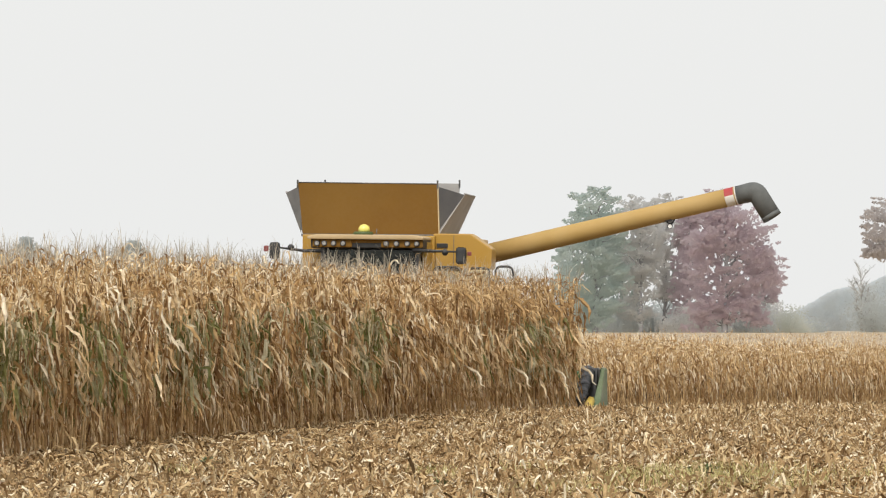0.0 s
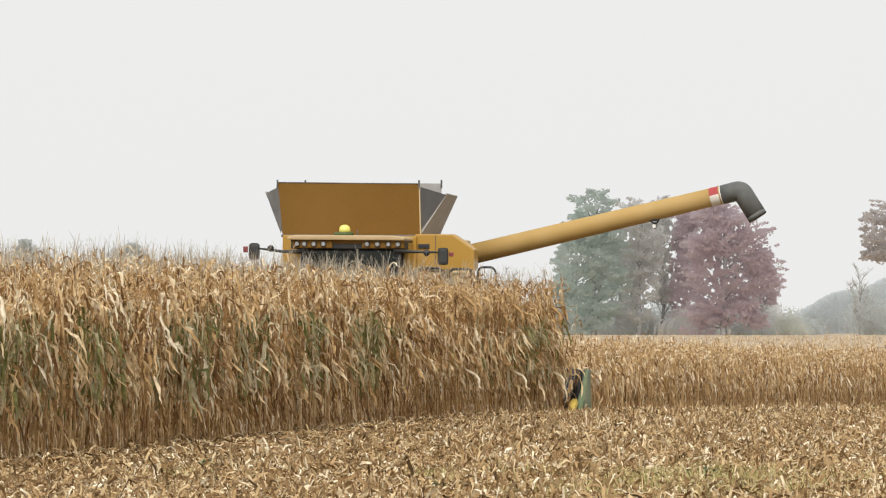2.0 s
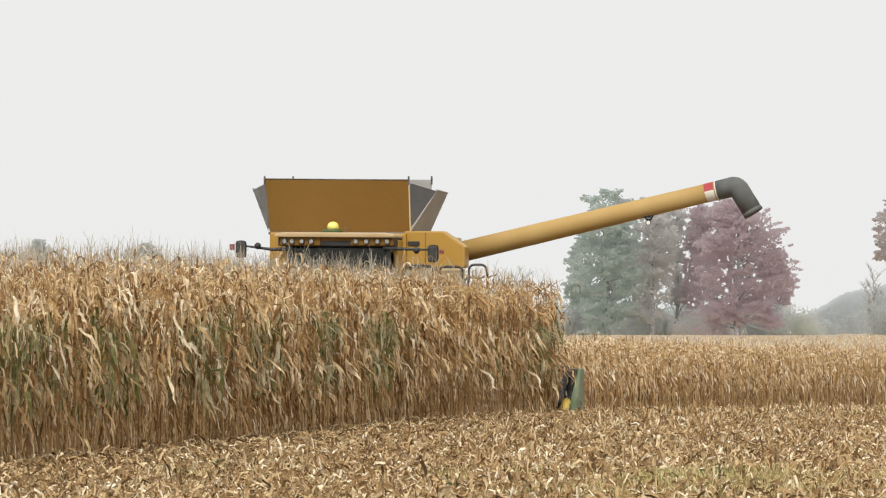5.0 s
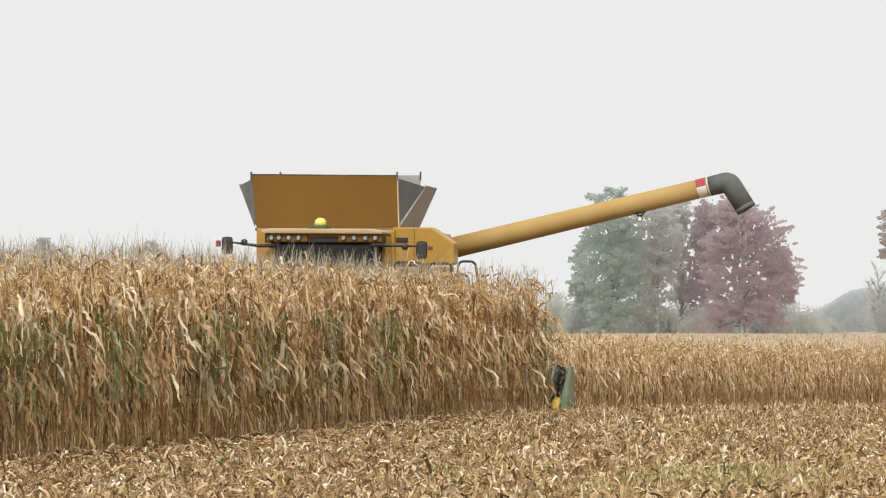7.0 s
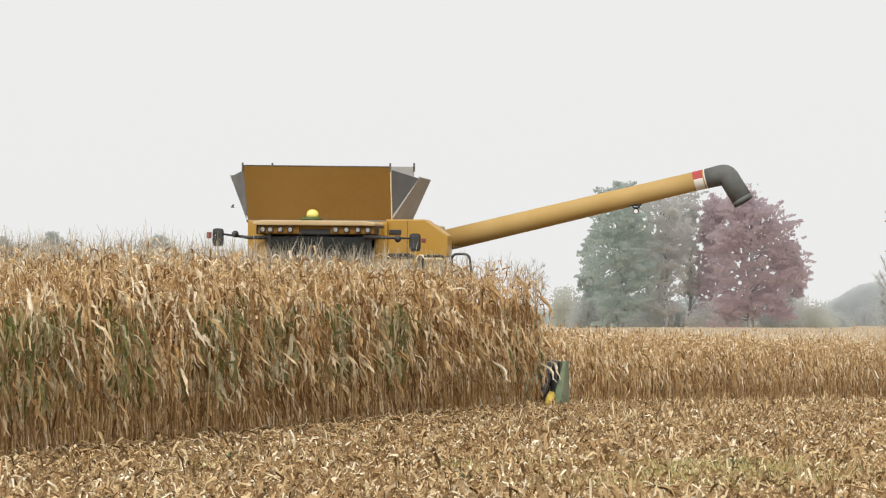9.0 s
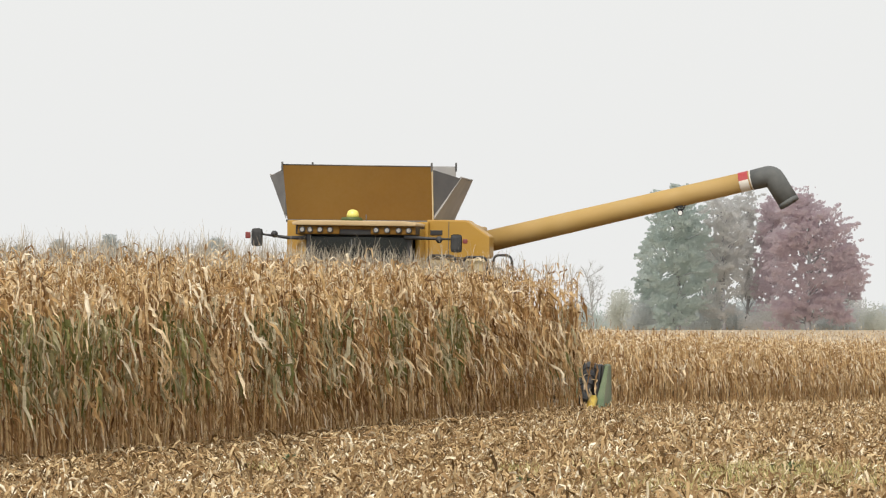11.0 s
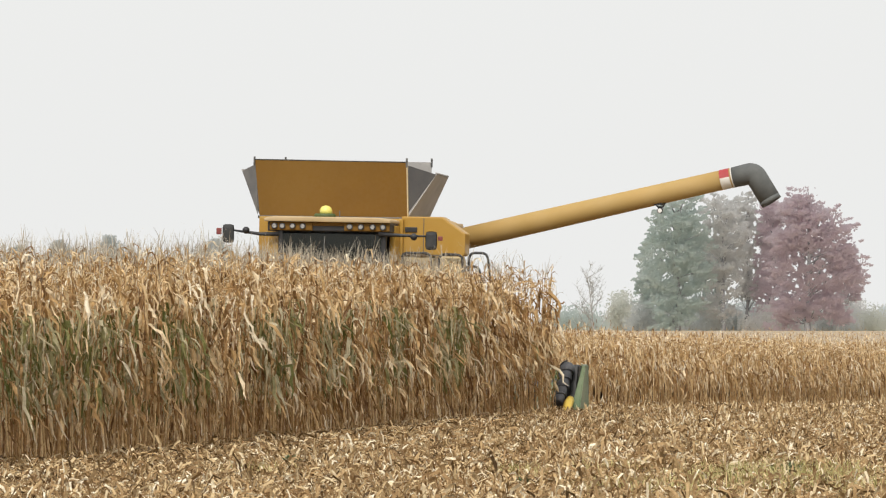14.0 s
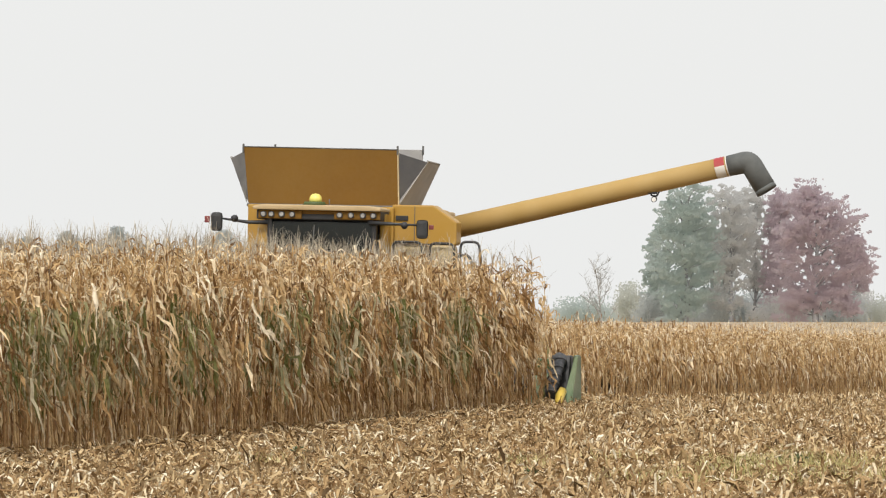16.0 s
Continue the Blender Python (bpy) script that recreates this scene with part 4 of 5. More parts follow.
        pipe(me, path, radii, 10)
        turns = 72
        helix = [(math.cos(k * 0.42) * (0.105 + 0.04 * k / turns), math.sin(k * 0.42) * (0.105 + 0.04 * k / turns), ax.length * k / turns) for k in range(turns + 1)]
        pipe(me, helix, 0.016, 5)
        mesh = bpy.data.meshes.new("feed_cone")
        me.to_mesh(mesh)
        me.free()
        mesh.materials.append(M_CONE)
        cone = new("feed_cone", mesh)
        cone.parent = header
        tagged(cone, "ribbed black rubber feed cone")
        spiral.append((cone, Matrix.Translation(c0) @ ax.to_track_quat("Z", "Y").to_matrix().to_4x4()))

    # wheels
    wheels = []
    for x, y, r, w in ((-1.75, 5.9, 0.98, 0.42), (1.75, 5.9, 0.98, 0.42), (-1.5, 10.6, 0.66, 0.28), (1.5, 10.6, 0.66, 0.28)):
        hub = new("wheel")
        hub.parent = rig
        bm = bmesh.new()
        prof = [(-w, r * 0.62), (-w, r * 0.86), (-w * 0.8, r * 0.95), (0, r * 0.965), (w * 0.8, r * 0.95), (w, r * 0.86), (w, r * 0.62)]
        pipe(bm, [(px, 0, 0) for px, _ in prof], [rr for _, rr in prof], 36, caps=False)
        part("tyre", bm, M_RUBBER, hub, "lugged black tractor tyre")
        lug = None
        for k in range(22):
            t = 2 * math.pi * k / 22
            for sd in (-1, 1):
                if lug is None:
                    lug = part("lug", box(bmesh.new(), -w * 0.475, -0.035, -r * 0.035, w * 0.475, 0.035, r * 0.035), M_RUBBER, hub)
                    piece = lug
                else:
                    piece = new("lug", lug.data)
                    piece.parent = hub
                piece.matrix_local = Matrix.Rotation(t + (0.07 if sd > 0 else -0.07), 4, "X") @ Matrix.Translation((sd * w * 0.48, 0, r * 0.965)) @ Matrix.Rotation(sd * 0.6, 4, "Z")
        bm = bmesh.new()
        pipe(bm, [(-w * 0.8, 0, 0), (-w * 0.5, 0, 0), (w * 0.5, 0, 0), (w * 0.8, 0, 0)], [r * 0.63, r * 0.6, r * 0.6, r * 0.63], 30)
        part("rim", bm, M_NOSE, hub, "yellow steel rim")
        wheels.append((hub, x, y, r))
    p("axle", pipe(bmesh.new(), [(-1.6, 5.9, 0.98), (1.6, 5.9, 0.98)], 0.14, 12), M_STEEL)
    p("axle", pipe(bmesh.new(), [(-1.4, 10.6, 0.66), (1.4, 10.6, 0.66)], 0.10, 12), M_STEEL)
    return rig, spiral, wheels


RIG, SPIRAL, WHEELS = make_harvester()


# ---------- trees and distance ----------
def branching(rng, base, height, spread, levels, limbs, radius, lean=0.0, start=0.25, droop=0.0):
    """Trunk and limbs as tubes; returns their mesh pieces and the places where foliage grows."""
    pieces, tips = [], []

    def grow(p, d, length, r, level):
        n = 4
        path, rad = [p], [r]
        q, dd = p.copy(), d.copy()
        for i in range(n):
            dd = dd + rng.normal(0, 0.12, 3)
            dd[2] += 0.05 - droop * 0.1
            dd /= np.linalg.norm(dd)
            q = q + dd * length / n
            path.append(q)
            rad.append(r * (1 - 0.8 * (i + 1) / n))
        pieces.append(tube(path, rad, 6 if level == 0 else 4, 0))
        if level == levels:
            tips.extend(path[1:])
            return
        for _ in range(limbs[level]):
            g = rng.uniform(start if level == 0 else 0.3, 1.0)
            i = min(int(g * n), n - 1)
            o = path[i] + (path[i + 1] - path[i]) * (g * n - i)
            az = rng.uniform(0, 6.28)
            up = rng.uniform(0.8, 2.2) if level == 0 else rng.uniform(0.3, 1.6)
            nd = np.array([math.cos(az), math.sin(az), up])
            nd /= np.linalg.norm(nd)
            grow(o, nd, length * spread * rng.uniform(0.6, 1.1) * (1.15 - 0.55 * g if level == 0 else 0.9), r * 0.45, level + 1)
        tips.append(path[-1])

    grow(np.array(base, float), np.array([lean, 0, 1.0]), height * 0.93, radius, 0)
    return pieces, tips


def foliage(rng, tips, per, scatter_r, size, keep=None):
    """Many small leaf clumps round the twigs."""
    tips = np.array(tips)
    pts = np.repeat(tips, per, 0) + np.clip(rng.normal(0, 1, (len(tips) * per, 3)), -1.8, 1.8) * scatter_r
    if keep is not None:
        pts = pts[keep(pts)]
    n = len(pts)
    # leaf faces turned off the sun, so crowns shade flat as in haze
    face = np.array([0.15, -0.85, -0.5]) + rng.normal(0, 0.07, (n, 3))
    a = np.cross(face, rng.normal(0, 1, (n, 3)))
    a /= np.linalg.norm(a, axis=1)[:, None]
    b = np.cross(a, face)
    b /= np.linalg.norm(b, axis=1)[:, None]
    s = (size * rng.uniform(0.5, 1.3, n))[:, None]
    v = np.stack([pts - a * s, pts - b * s * 0.55, pts + a * s, pts + b * s * 0.55], 1).reshape(-1, 3)
    return v, np.arange(n * 4).reshape(-1, 4), np.zeros(n)


def spot(px, dist):
    """The place on the ground in a direction of the view at the start, given across the view, 1568 units wide."""
    return np.array([(px - 784) / FOCAL * dist, dist, ground_z(dist)])


def crown_gaps():
    """Holes in the leaves through which the sky shows: across, up, half width, half height."""
    rng = np.random.default_rng(77)
    out = []
    for _ in range(52):
        cx, cz = (rng.uniform(985, 1395) - 784) / FOCAL * 640, 2.0 + 14.0 * rng.random() ** 1.3
        for _ in range(int(rng.integers(2, 8))):
            w = rng.uniform(0.12, 0.24)
            out.append((cx + rng.normal(0, 0.7), cz + rng.normal(0, 0.5), w, w * rng.uniform(0.7, 1.8)))
    return out


GAPS = crown_gaps()


def lobed_crown(rng, lobes, clumps, per, scat, size, at):
    """Sprays of small leaves that reach outwards from the stem in uneven lobes, with gaps between."""
    tips, pts = [], []
    weight = np.array([l[3] * l[4] for l in lobes])
    for i in rng.choice(len(lobes), clumps, p=weight / weight.sum()):
        x, y, z, rx, rz = lobes[i]
        d = rng.normal(0, 1, 3)
        d = d / np.linalg.norm(d) * rng.uniform(0.3, 1.0) ** 0.55
        tip = np.array([x + d[0] * rx, y + d[1] * rx, z + d[2] * rz])
        out = np.array([tip[0] - 0.4 * x, tip[1], 0.0])
        out = out / (np.linalg.norm(out) + 1e-6) + np.array([0, 0, rng.uniform(-0.2, 0.3) + 0.55 * max(d[2], 0.0)])
        outer = np.hypot(d[0], d[2]) > 0.72
        reach = rng.uniform(0.8, 1.5) * (2.1 if outer and rng.random() < 0.55 else 1.0)
        g = rng.random(per) ** 0.8
        spread = scat * (1.1 - 0.95 * g)
        pts.append(tip + out * ((g - 0.6) * reach)[:, None] + np.clip(rng.normal(0, 1, (per, 3)), -1.6, 1.6) * spread[:, None] * np.array([1, 1, 0.6]))
        tips.append(tip)
    pts = np.concatenate(pts)
    for gx, gz, w, h in GAPS:
        pts = pts[((pts[:, 0] + at[0] - gx) / w) ** 2 + ((pts[:, 2] - gz) / h) ** 2 > 1]
    return tips, foliage(rng, pts, 1, 0.02, size)


def make_tree(name, px, dist, height, material, label, seed, lobes=(), clumps=200, per=90, size=0.12, category="tree", radius=0.32, scat=0.40, bark=None):
    """Trunk, limbs that reach into the crown, and a crown of small leaves. lobes: across, deep, up, half width, half height."""
    rng = np.random.default_rng(seed)
    thing = tagged(new(name), label, category)
    thing.location = spot(px, dist)
    pieces, tips = [], []
    if lobes:
        lobes = [(x, y, z + 2.45, rx, rz) for x, y, z, rx, rz in lobes]
        height += 2.45
        tips, crown_mesh = lobed_crown(rng, lobes, clumps, int(per * 0.8), scat, size * 1.15, thing.location)
        trunk_path = [np.array([0, 0, -0.2])] + [np.array([rng.normal(0, 0.12), rng.normal(0, 0.12), height * g]) for g in (0.2, 0.4, 0.6, 0.8, 0.95)]
        pieces.append(tube(trunk_path, [radius, radius * 0.85, radius * 0.65, radius * 0.42, radius * 0.22, 0.03], 8, 0))
        for t in [tips[k] for k in rng.choice(len(tips), min(len(tips), 36), replace=False)]:
            t = np.array(t)
            g = max(0.15, min(0.85, (t[2] / height) - rng.uniform(0.05, 0.22)))
            o = np.array([0, 0, height * g])
            o = trunk_path[min(int(g * 5) + 1, 5)] * np.array([1, 1, 0]) + o
            mid = (o + t) / 2 + rng.normal(0, 0.25, 3) + np.array([0, 0, 0.2])
            new("limb", quads_mesh("limb", *tube([o, mid, t], [radius * 0.26, radius * 0.14, 0.015], 5, 0), [bark or M_BARK])).parent = thing
        crown = new("crown", quads_mesh("crown", *crown_mesh, [material], False))
        crown.parent = thing
    else:
        pieces, tips = branching(rng, (0, 0, -0.2), height, 0.42, 2, (20, 15), radius, 0.0, 0.15)
    v, q, m = join_pieces(pieces)
    trunk = new("trunk", quads_mesh("trunk", v, q, m, [bark or M_BARK]))
    trunk.parent = thing
    return thing


def make_bush(name, px, dist, height, width, material, label, seed, n=5200, size=0.15, category="bush"):
    rng = np.random.default_rng(seed)
    thing = new(name)
    thing.location = spot(px, dist)
    tagged(thing, label, category)
    pieces = []
    tips = []
    for _ in range(16):
        az, o = rng.uniform(0, 6.28), rng.uniform(0, 1)
        h = height * rng.uniform(0.55, 1.0) * (1 - 0.35 * o)
        path = [np.array([math.cos(az) * o * width * 0.5 * g, math.sin(az) * o * width * 0.5 * g, h * g - 0.1]) for g in (0, 0.35, 0.7, 1)]
        pieces.append(tube(path, [0.06, 0.045, 0.03, 0.012], 4, 0))
        tips.extend(path[1:])
    v, q, m = join_pieces(pieces)
    stem = new("stems", quads_mesh("stems", v, q, m, [M_TWIG]))
    stem.parent = thing
    v, q, m = foliage(rng, tips, max(n // len(tips), 1), width * 0.13, size)
    v[:, 2] = np.maximum(v[:, 2], 0.02)
    crown = new("crown", quads_mesh("crown", v, q, m, [material], False))
    crown.parent = thing
    return thing


def make_conifer(px, dist, height, width, seed):
    rng = np.random.default_rng(seed)
    thing = tagged(new("conifer"), "hazy grey-green conifer rising behind the corn", "tree", "conifers behind the field")
    thing.location = spot(px, dist)
    v, q, m = tube([(0, 0, -0.2), (0, 0, height * 0.5), (0, 0, height)], [0.22, 0.12, 0.02], 6, 0)
    trunk = new("trunk", quads_mesh("trunk", v, q, m, [M_TWIG]))
    trunk.parent = thing
    tips = []
    for i in range(130):
        g = 1.0 - 0.9 * rng.random() ** 1.6
        az = rng.uniform(0, 6.28)
        r = width * 0.5 * min(1.0, (1.02 - g) / 0.3) ** 0.85
        for f in (0.3, 0.65, 1.0):
            tips.append((math.cos(az) * r * f, math.sin(az) * r * f, height * g + r * f * rng.uniform(-0.1, 0.9)))
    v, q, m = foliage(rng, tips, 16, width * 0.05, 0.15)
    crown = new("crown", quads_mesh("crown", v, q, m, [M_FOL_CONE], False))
    crown.parent = thing


def make_far_wood(name, px0, px1, dist, heights, seed, label, n=16000, size=0.3):
    """A wooded rise far away, a mass of crowns."""
    rng = np.random.default_rng(seed)
    a, b = spot(px0, dist), spot(px1, dist)
    t = rng.random(n)
    top = np.interp(t, np.linspace(0, 1, len(heights)), heights)
    top = top * np.array([1 + 0.12 * noise.noise((k * (b[0] - a[0]) / 9.0, seed, 0)) for k in t])
    pts = a + (b - a) * t[:, None]
    pts[:, 2] += top * (1 - rng.random(n) ** 1.6)
    pts[:, 1] += rng.uniform(-6, 6, n)
    v, q, m = foliage(rng, pts, 1, 0.2, size)
    v[:, 2] = np.maximum(v[:, 2], ground_z(dist))
    # the closed mass behind the outer leaves
    steps = 60
    ridge = []
    for k in range(steps + 1):
        g = k / steps
        h = float(np.interp(g, np.linspace(0, 1, len(heights)), heights)) * (1 + 0.12 * noise.noise((g * (b[0] - a[0]) / 9.0, seed, 0))) * 0.93
        x, z = a[0] + (b[0] - a[0]) * g, ground_z(dist)
        ridge += [(x, dist + 6.5, z - 0.5), (x, dist + 7, z + h * 0.8), (x, dist + 8, z + h), (x, dist + 14, z - 0.5)]
    rq = [(4 * k + i, 4 * k + 4 + i, 4 * k + 5 + i, 4 * k + 1 + i) for k in range(steps) for i in range(3)]
    v, q, m = join_pieces([(v, q, m), (np.array(ridge), np.array(rq), np.zeros(len(rq)))])
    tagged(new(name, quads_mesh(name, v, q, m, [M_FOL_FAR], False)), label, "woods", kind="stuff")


def make_distance():
    D = 640.0
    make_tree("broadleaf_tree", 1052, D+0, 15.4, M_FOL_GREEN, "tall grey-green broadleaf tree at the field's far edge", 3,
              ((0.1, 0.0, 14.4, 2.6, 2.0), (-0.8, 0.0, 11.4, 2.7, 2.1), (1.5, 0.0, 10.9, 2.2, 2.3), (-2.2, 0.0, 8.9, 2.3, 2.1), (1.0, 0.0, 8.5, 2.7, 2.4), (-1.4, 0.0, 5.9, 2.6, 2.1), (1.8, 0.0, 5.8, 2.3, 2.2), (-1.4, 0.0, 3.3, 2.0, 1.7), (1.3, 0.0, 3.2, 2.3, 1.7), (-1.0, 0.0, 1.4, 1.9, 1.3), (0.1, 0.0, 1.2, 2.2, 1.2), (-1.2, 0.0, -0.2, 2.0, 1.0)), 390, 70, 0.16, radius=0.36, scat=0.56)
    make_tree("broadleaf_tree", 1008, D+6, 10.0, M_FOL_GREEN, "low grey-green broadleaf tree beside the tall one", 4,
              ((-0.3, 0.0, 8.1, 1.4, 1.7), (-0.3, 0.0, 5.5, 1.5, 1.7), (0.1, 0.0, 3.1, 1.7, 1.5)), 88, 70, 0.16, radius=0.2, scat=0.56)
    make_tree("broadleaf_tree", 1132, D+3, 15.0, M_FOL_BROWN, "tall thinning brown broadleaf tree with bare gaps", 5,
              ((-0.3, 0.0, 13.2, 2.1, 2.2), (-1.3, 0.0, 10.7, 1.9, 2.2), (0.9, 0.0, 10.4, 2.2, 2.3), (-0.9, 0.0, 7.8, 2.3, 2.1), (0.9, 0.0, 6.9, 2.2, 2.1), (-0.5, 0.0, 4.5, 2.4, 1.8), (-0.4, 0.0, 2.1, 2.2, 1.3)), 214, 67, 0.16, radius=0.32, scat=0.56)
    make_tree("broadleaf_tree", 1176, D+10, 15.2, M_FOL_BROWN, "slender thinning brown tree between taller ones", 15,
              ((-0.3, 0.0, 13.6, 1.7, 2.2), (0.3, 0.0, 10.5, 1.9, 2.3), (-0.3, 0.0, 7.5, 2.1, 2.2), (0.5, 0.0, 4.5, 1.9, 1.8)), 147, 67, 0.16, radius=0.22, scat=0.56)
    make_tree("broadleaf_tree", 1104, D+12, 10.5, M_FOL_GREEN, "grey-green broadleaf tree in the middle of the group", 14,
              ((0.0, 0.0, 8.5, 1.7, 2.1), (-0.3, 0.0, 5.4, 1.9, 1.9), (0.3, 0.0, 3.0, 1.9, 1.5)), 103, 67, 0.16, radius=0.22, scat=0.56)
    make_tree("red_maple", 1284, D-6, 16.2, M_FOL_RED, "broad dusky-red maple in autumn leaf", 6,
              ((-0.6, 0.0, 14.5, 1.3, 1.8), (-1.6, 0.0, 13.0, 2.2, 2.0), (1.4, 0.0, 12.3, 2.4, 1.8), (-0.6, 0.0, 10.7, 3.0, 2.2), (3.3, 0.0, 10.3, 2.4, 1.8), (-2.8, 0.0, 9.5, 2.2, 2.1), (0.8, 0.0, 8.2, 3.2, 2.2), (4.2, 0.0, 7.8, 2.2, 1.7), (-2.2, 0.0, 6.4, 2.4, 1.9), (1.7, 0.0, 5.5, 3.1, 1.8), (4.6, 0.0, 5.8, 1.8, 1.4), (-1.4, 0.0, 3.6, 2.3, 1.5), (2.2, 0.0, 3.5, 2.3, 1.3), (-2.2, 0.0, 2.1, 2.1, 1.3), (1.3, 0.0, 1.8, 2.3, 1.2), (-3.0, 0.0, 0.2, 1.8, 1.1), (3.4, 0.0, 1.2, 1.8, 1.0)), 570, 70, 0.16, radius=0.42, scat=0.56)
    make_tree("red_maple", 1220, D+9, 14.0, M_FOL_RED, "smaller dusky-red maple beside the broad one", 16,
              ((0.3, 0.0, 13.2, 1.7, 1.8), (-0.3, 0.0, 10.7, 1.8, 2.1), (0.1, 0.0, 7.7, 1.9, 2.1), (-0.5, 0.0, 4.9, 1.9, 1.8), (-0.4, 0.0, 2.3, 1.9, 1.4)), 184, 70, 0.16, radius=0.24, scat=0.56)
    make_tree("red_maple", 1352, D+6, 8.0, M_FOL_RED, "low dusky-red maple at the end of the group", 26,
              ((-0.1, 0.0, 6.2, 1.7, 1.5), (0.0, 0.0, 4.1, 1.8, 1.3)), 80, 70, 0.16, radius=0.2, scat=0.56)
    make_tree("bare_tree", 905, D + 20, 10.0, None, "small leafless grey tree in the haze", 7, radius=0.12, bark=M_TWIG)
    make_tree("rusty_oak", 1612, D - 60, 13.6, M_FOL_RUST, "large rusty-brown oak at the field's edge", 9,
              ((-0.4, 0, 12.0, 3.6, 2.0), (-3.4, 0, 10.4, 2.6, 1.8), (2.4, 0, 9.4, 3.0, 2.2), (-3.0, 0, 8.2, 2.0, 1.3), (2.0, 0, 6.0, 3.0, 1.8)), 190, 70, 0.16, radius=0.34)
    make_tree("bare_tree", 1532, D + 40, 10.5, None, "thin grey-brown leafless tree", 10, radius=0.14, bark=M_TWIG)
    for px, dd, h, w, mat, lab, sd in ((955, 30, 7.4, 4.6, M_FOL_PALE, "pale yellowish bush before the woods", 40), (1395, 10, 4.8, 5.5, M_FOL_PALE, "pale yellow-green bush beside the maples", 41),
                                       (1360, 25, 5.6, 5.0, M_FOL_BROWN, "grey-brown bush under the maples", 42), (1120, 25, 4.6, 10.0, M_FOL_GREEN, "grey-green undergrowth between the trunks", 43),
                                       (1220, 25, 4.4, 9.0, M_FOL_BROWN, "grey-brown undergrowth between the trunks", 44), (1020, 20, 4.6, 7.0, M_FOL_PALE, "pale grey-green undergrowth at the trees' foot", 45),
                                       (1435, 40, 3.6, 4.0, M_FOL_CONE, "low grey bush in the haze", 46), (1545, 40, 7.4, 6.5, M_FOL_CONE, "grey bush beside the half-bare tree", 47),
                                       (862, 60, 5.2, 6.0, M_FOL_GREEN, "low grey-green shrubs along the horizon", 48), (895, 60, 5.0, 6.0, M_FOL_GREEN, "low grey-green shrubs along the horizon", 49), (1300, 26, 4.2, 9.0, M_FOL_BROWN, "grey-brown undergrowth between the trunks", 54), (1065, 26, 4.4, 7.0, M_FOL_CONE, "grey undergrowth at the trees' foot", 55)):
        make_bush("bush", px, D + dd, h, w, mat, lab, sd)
    # the shrubs that close the gaps between the trunks, their colours paled for haze
    kinds = ((M_FOL_GREY, "shrub under the trees, paled grey with haze"), (M_FOL_CONE, "grey-green shrub under the trees"), (M_FOL_BROWN, "grey-brown shrub under the trees"))
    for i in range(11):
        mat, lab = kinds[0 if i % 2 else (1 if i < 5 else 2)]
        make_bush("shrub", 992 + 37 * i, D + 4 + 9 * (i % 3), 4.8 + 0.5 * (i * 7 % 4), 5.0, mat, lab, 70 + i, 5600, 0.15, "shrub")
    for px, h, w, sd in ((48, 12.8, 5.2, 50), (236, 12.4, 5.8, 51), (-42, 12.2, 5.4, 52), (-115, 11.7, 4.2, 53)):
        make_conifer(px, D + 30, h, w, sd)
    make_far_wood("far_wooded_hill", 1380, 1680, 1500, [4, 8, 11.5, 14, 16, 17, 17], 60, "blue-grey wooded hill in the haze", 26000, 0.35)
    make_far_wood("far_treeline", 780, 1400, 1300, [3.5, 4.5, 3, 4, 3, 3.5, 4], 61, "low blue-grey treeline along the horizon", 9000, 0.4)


make_distance()


# ---------- birds that start up from the corn ----------
def make_bird():
    bird = tagged(new("bird"), "small dark bird flying low over the corn", "bird", "birds over the field")
    bm = bmesh.new()
    pipe(bm, [(-0.10, 0, 0.005), (-0.085, 0, 0.01), (-0.05, 0, 0.005), (0.02, 0, 0), (0.08, 0, 0.0), (0.15, 0, 0.0)], [0.004, 0.02, 0.024, 0.036, 0.026, 0.006], 10)
    part("body", bm, M_BIRD, bird)
    part("tail", slab(bmesh.new(), [(0.12, -0.015, 0.0), (0.22, -0.035, 0.0), (0.22, 0.035, 0.0), (0.12, 0.015, 0.0)], 0.006), M_BIRD, bird)
    wings = []
    for sy in (-1, 1):
        bm = bmesh.new()
        slab(bm, [(-0.05, 0, 0), (-0.03, 0.12 * sy, 0.0), (0.07, 0.11 * sy, 0.0), (0.06, 0, 0)], 0.008)
        slab(bm, [(-0.03, 0.12 * sy, 0), (0.05, 0.24 * sy, 0.0), (0.09, 0.20 * sy, 0.0), (0.07, 0.11 * sy, 0)], 0.006)
        wings.append((part("wing", bm, M_BIRD, bird), sy))
    bird.scale = (0.65, 0.65, 0.65)
    return bird, wings


# seconds, across and down the view, 1568 units wide as it stands at that time; the birds fly 200 m away
FLIGHTS = [
    [(3.3, 262, 424), (3.4, 231, 407), (3.5, 177, 405), (3.6, 124, 398), (3.7, 67, 384), (3.8, 5, 376)],
    [(3.3, 262, 428), (3.5, 203, 411), (3.6, 177, 404), (3.7, 144, 389), (3.8, 94, 369), (3.9, 32, 350)],
    [(3.3, 374, 421), (3.4, 337, 416), (3.5, 303, 404), (3.6, 272, 398), (3.7, 244, 397), (3.8, 215, 384), (3.9, 179, 367), (4.0, 128, 360), (4.1, 65, 356)],
    [(6.3, 253, 402), (6.4, 195, 389), (6.5, 121, 378), (6.6, 32, 371)],
    [(6.3, 437, 388), (6.4, 379, 388), (6.5, 316, 378), (6.6, 247, 374), (6.8, 105, 382)],
    [(9.0, 411, 367), (9.1, 353, 358), (9.5, 168, 348), (9.6, 65, 345)],
    [(12.8, 987, 335), (12.9, 840, 338), (13.0, 700, 338), (13.4, 113, 333)],
]
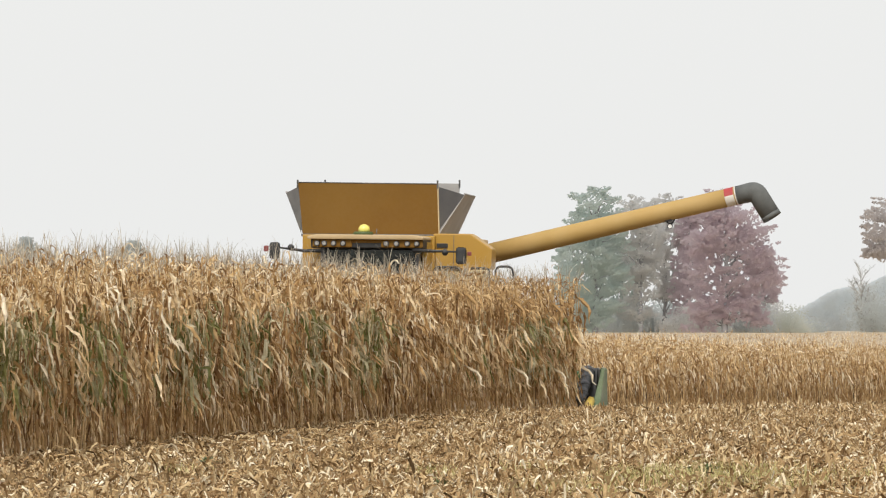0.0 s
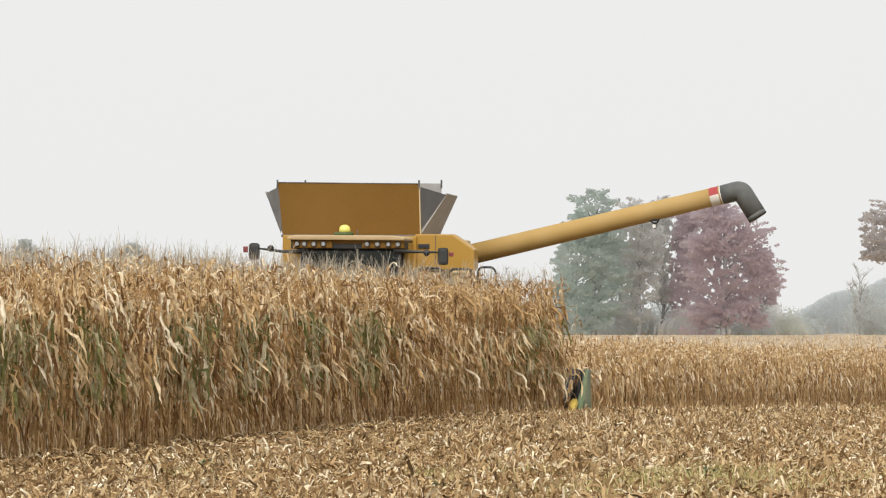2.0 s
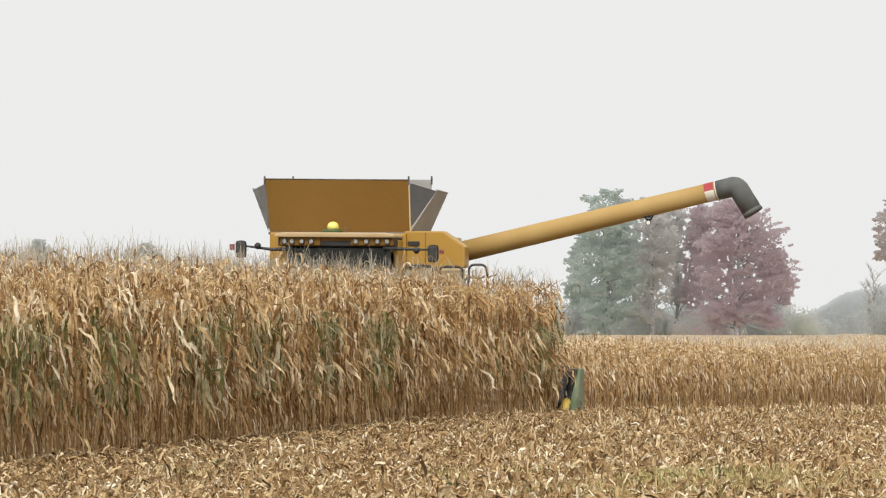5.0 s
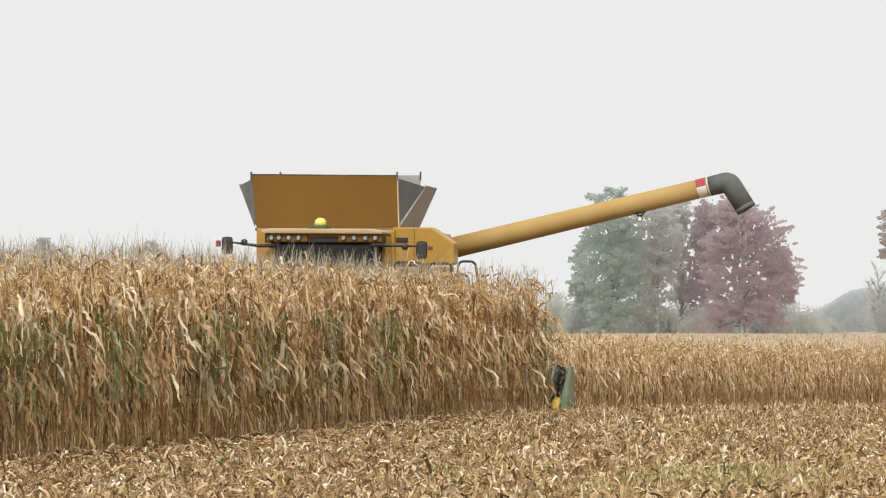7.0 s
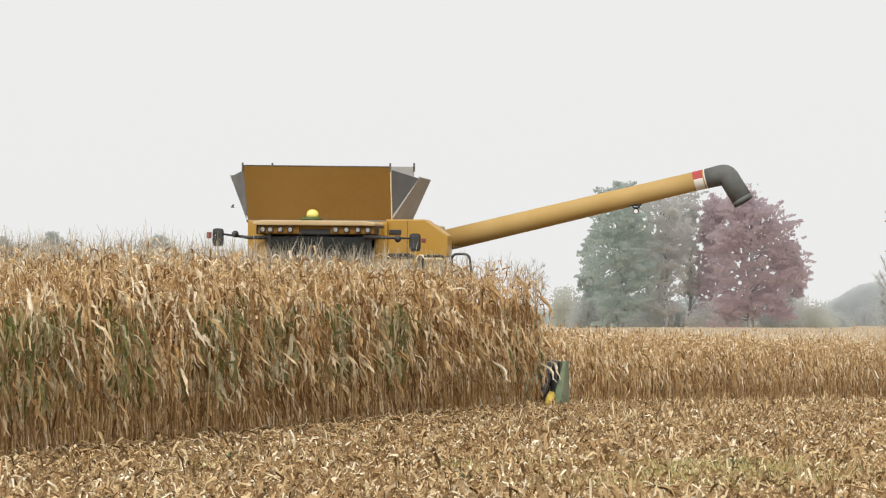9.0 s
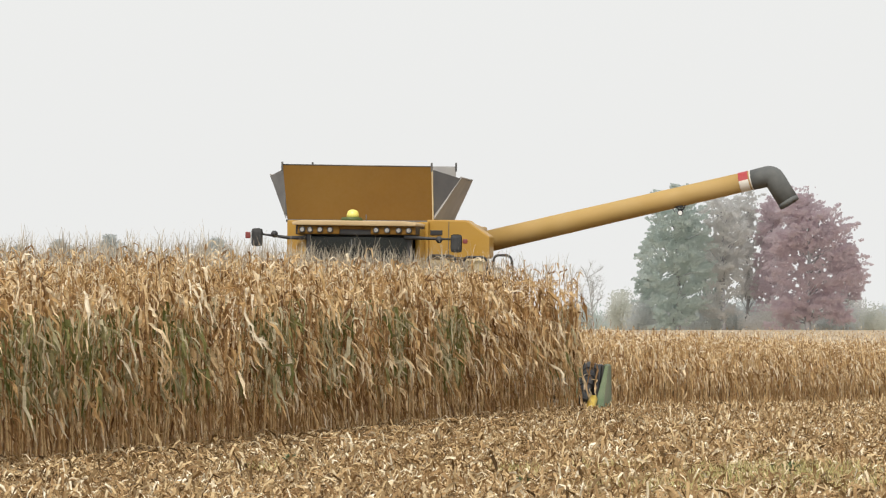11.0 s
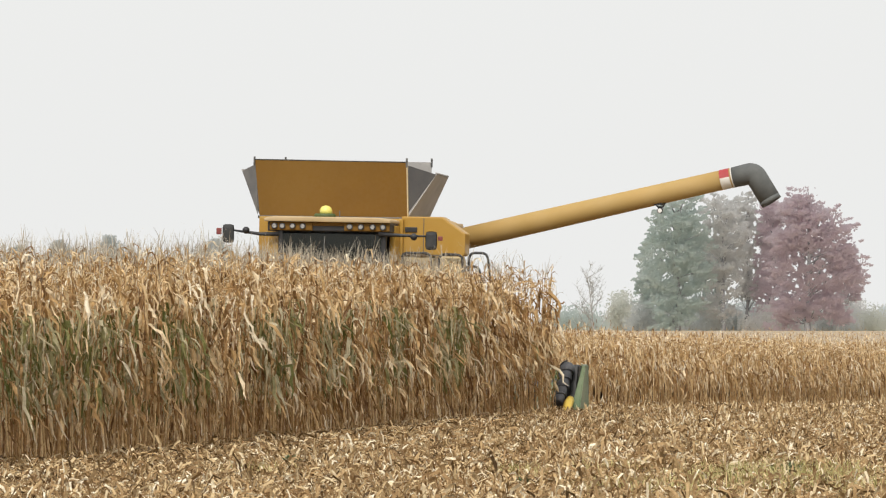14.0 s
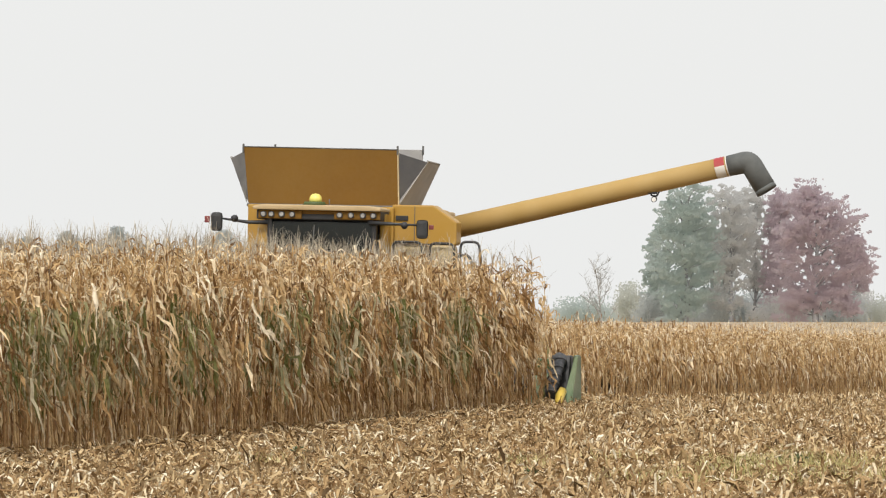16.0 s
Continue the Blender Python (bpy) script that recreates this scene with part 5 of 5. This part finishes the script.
BIRDS = [make_bird() for _ in FLIGHTS]


# ---------- what moves ----------
RISE = [(0, 0.0, 0.6), (4, 0.032, 0.35), (8, 0.066, 0.4), (12, 0.12, 0.95), (16, 0.19, 1.22)]   # seconds, climb, lean
DRIFT = [(0, 0.0), (1, -0.012), (2, -0.04), (4, -0.047), (7, -0.044), (9, -0.023), (12, 0.011), (14, 0.028), (16, 0.048)]   # seconds, steering off the straight line

# a plant is drawn down between the rollers, then laid flat behind: seconds, drop, tilt
FALL = ((-0.5, 0, 0), (-0.15, 0.0, 3), (0.08, 0.08, 10), (0.3, 0.55, 18), (0.6, 1.3, 34), (0.95, 0.8, 75), (1.3, 0.36, 86))


def motions():
    start = Vector((-2.845, 117.888, 0))
    rows = []
    for i in range(33):
        t = i * 0.5
        up, lean = (float(np.interp(t, [r[0] for r in RISE], [r[k] for r in RISE])) for k in (1, 2))
        at = start - U * (SPEED * t) - V * 4.2 * math.sin(radians(lean - 0.6))
        at.x += float(np.interp(t, [r[0] for r in DRIFT], [r[1] for r in DRIFT]))
        rows.append((t, pose(at.x, at.y, -0.27 + up, 0, lean, -HEADING + 0.75 * t / 16)))
    walk(RIG, rows)
    for cone, seat in SPIRAL:
        walk(cone, [(0.5 * i, seat @ pose(0, 0, 0, 0, 0, 70 * i)) for i in range(33)])
    for hub, x, y, r in WHEELS:
        walk(hub, [(t, pose(x, y, r, math.degrees(SPEED * t / r), 0, 0)) for t in range(17)])
    dist = 200.0
    for (bird, wings), flight in zip(BIRDS, FLIGHTS):
        way = []
        for t, px, py in flight:
            dx, dy = (float(np.interp(t, [r[0] for r in PAN], [r[k] for r in PAN])) for k in (1, 2))
            way.append((t, Vector(((px - dx - 784) / FOCAL * dist, dist, EYE.z + (575 + dy - py) / FOCAL * dist))))
        first, last = way[0], way[-1]
        pace = (last[1] - first[1]) / (last[0] - first[0])
        nest = Vector((first[1].x - pace.x * 0.5, dist, 1.0))
        rows = [(0.0, nest), (first[0] - 0.5, nest)] + way
        for dt in (0.6, 2.0):
            rows.append((last[0] + dt, last[1] + Vector((pace.x, 0.5, 0.4)) * dt))
        rows.append((16.0, rows[-1][1] + Vector((pace.x, 0.5, 0.2)) * max(16.0 - rows[-1][0], 0.1)))
        rows = [r for r in rows[:-1] if r[0] < 15.9] + [rows[-1]]
        walk(bird, [(t, pose(p.x, p.y, p.z, 0, 0, 12)) for t, p in rows])
        for wing, sy in wings:
            beats = [(0.0, 0)] + [(first[0] - 0.5 + 0.1 * i, (38 if i % 2 else -28)) for i in range(28) if first[0] - 0.5 + 0.1 * i < 15.9] + [(16.0, 0)]
            walk(wing, [(t, pose(0, 0, 0.015, a * sy, 0, 0)) for t, a in beats])
    rng = random.Random(4)
    for ob, s, w in FALLING:
        hit = (CUT_START - s) / SPEED
        at = row_point(s, w)
        z = ground_z(at.y)
        keys = []
        for dt, drop, tilt in FALL:
            keys.append((hit + dt, pose(at.x, at.y, z - drop, -tilt + (rng.uniform(-2, 2) if tilt else 0), 0, -HEADING)))
        keys = [k for k in keys if 0.02 < k[0] < 15.98]
        def between(t):
            d, a = np.interp(t - hit, [f[0] for f in FALL], [f[1] for f in FALL]), np.interp(t - hit, [f[0] for f in FALL], [f[2] for f in FALL])
            return pose(at.x, at.y, z - d, -a, 0, -HEADING)
        walk(ob, [(0.0, between(0.0))] + keys + [(16.0, between(16.0))])


motions()
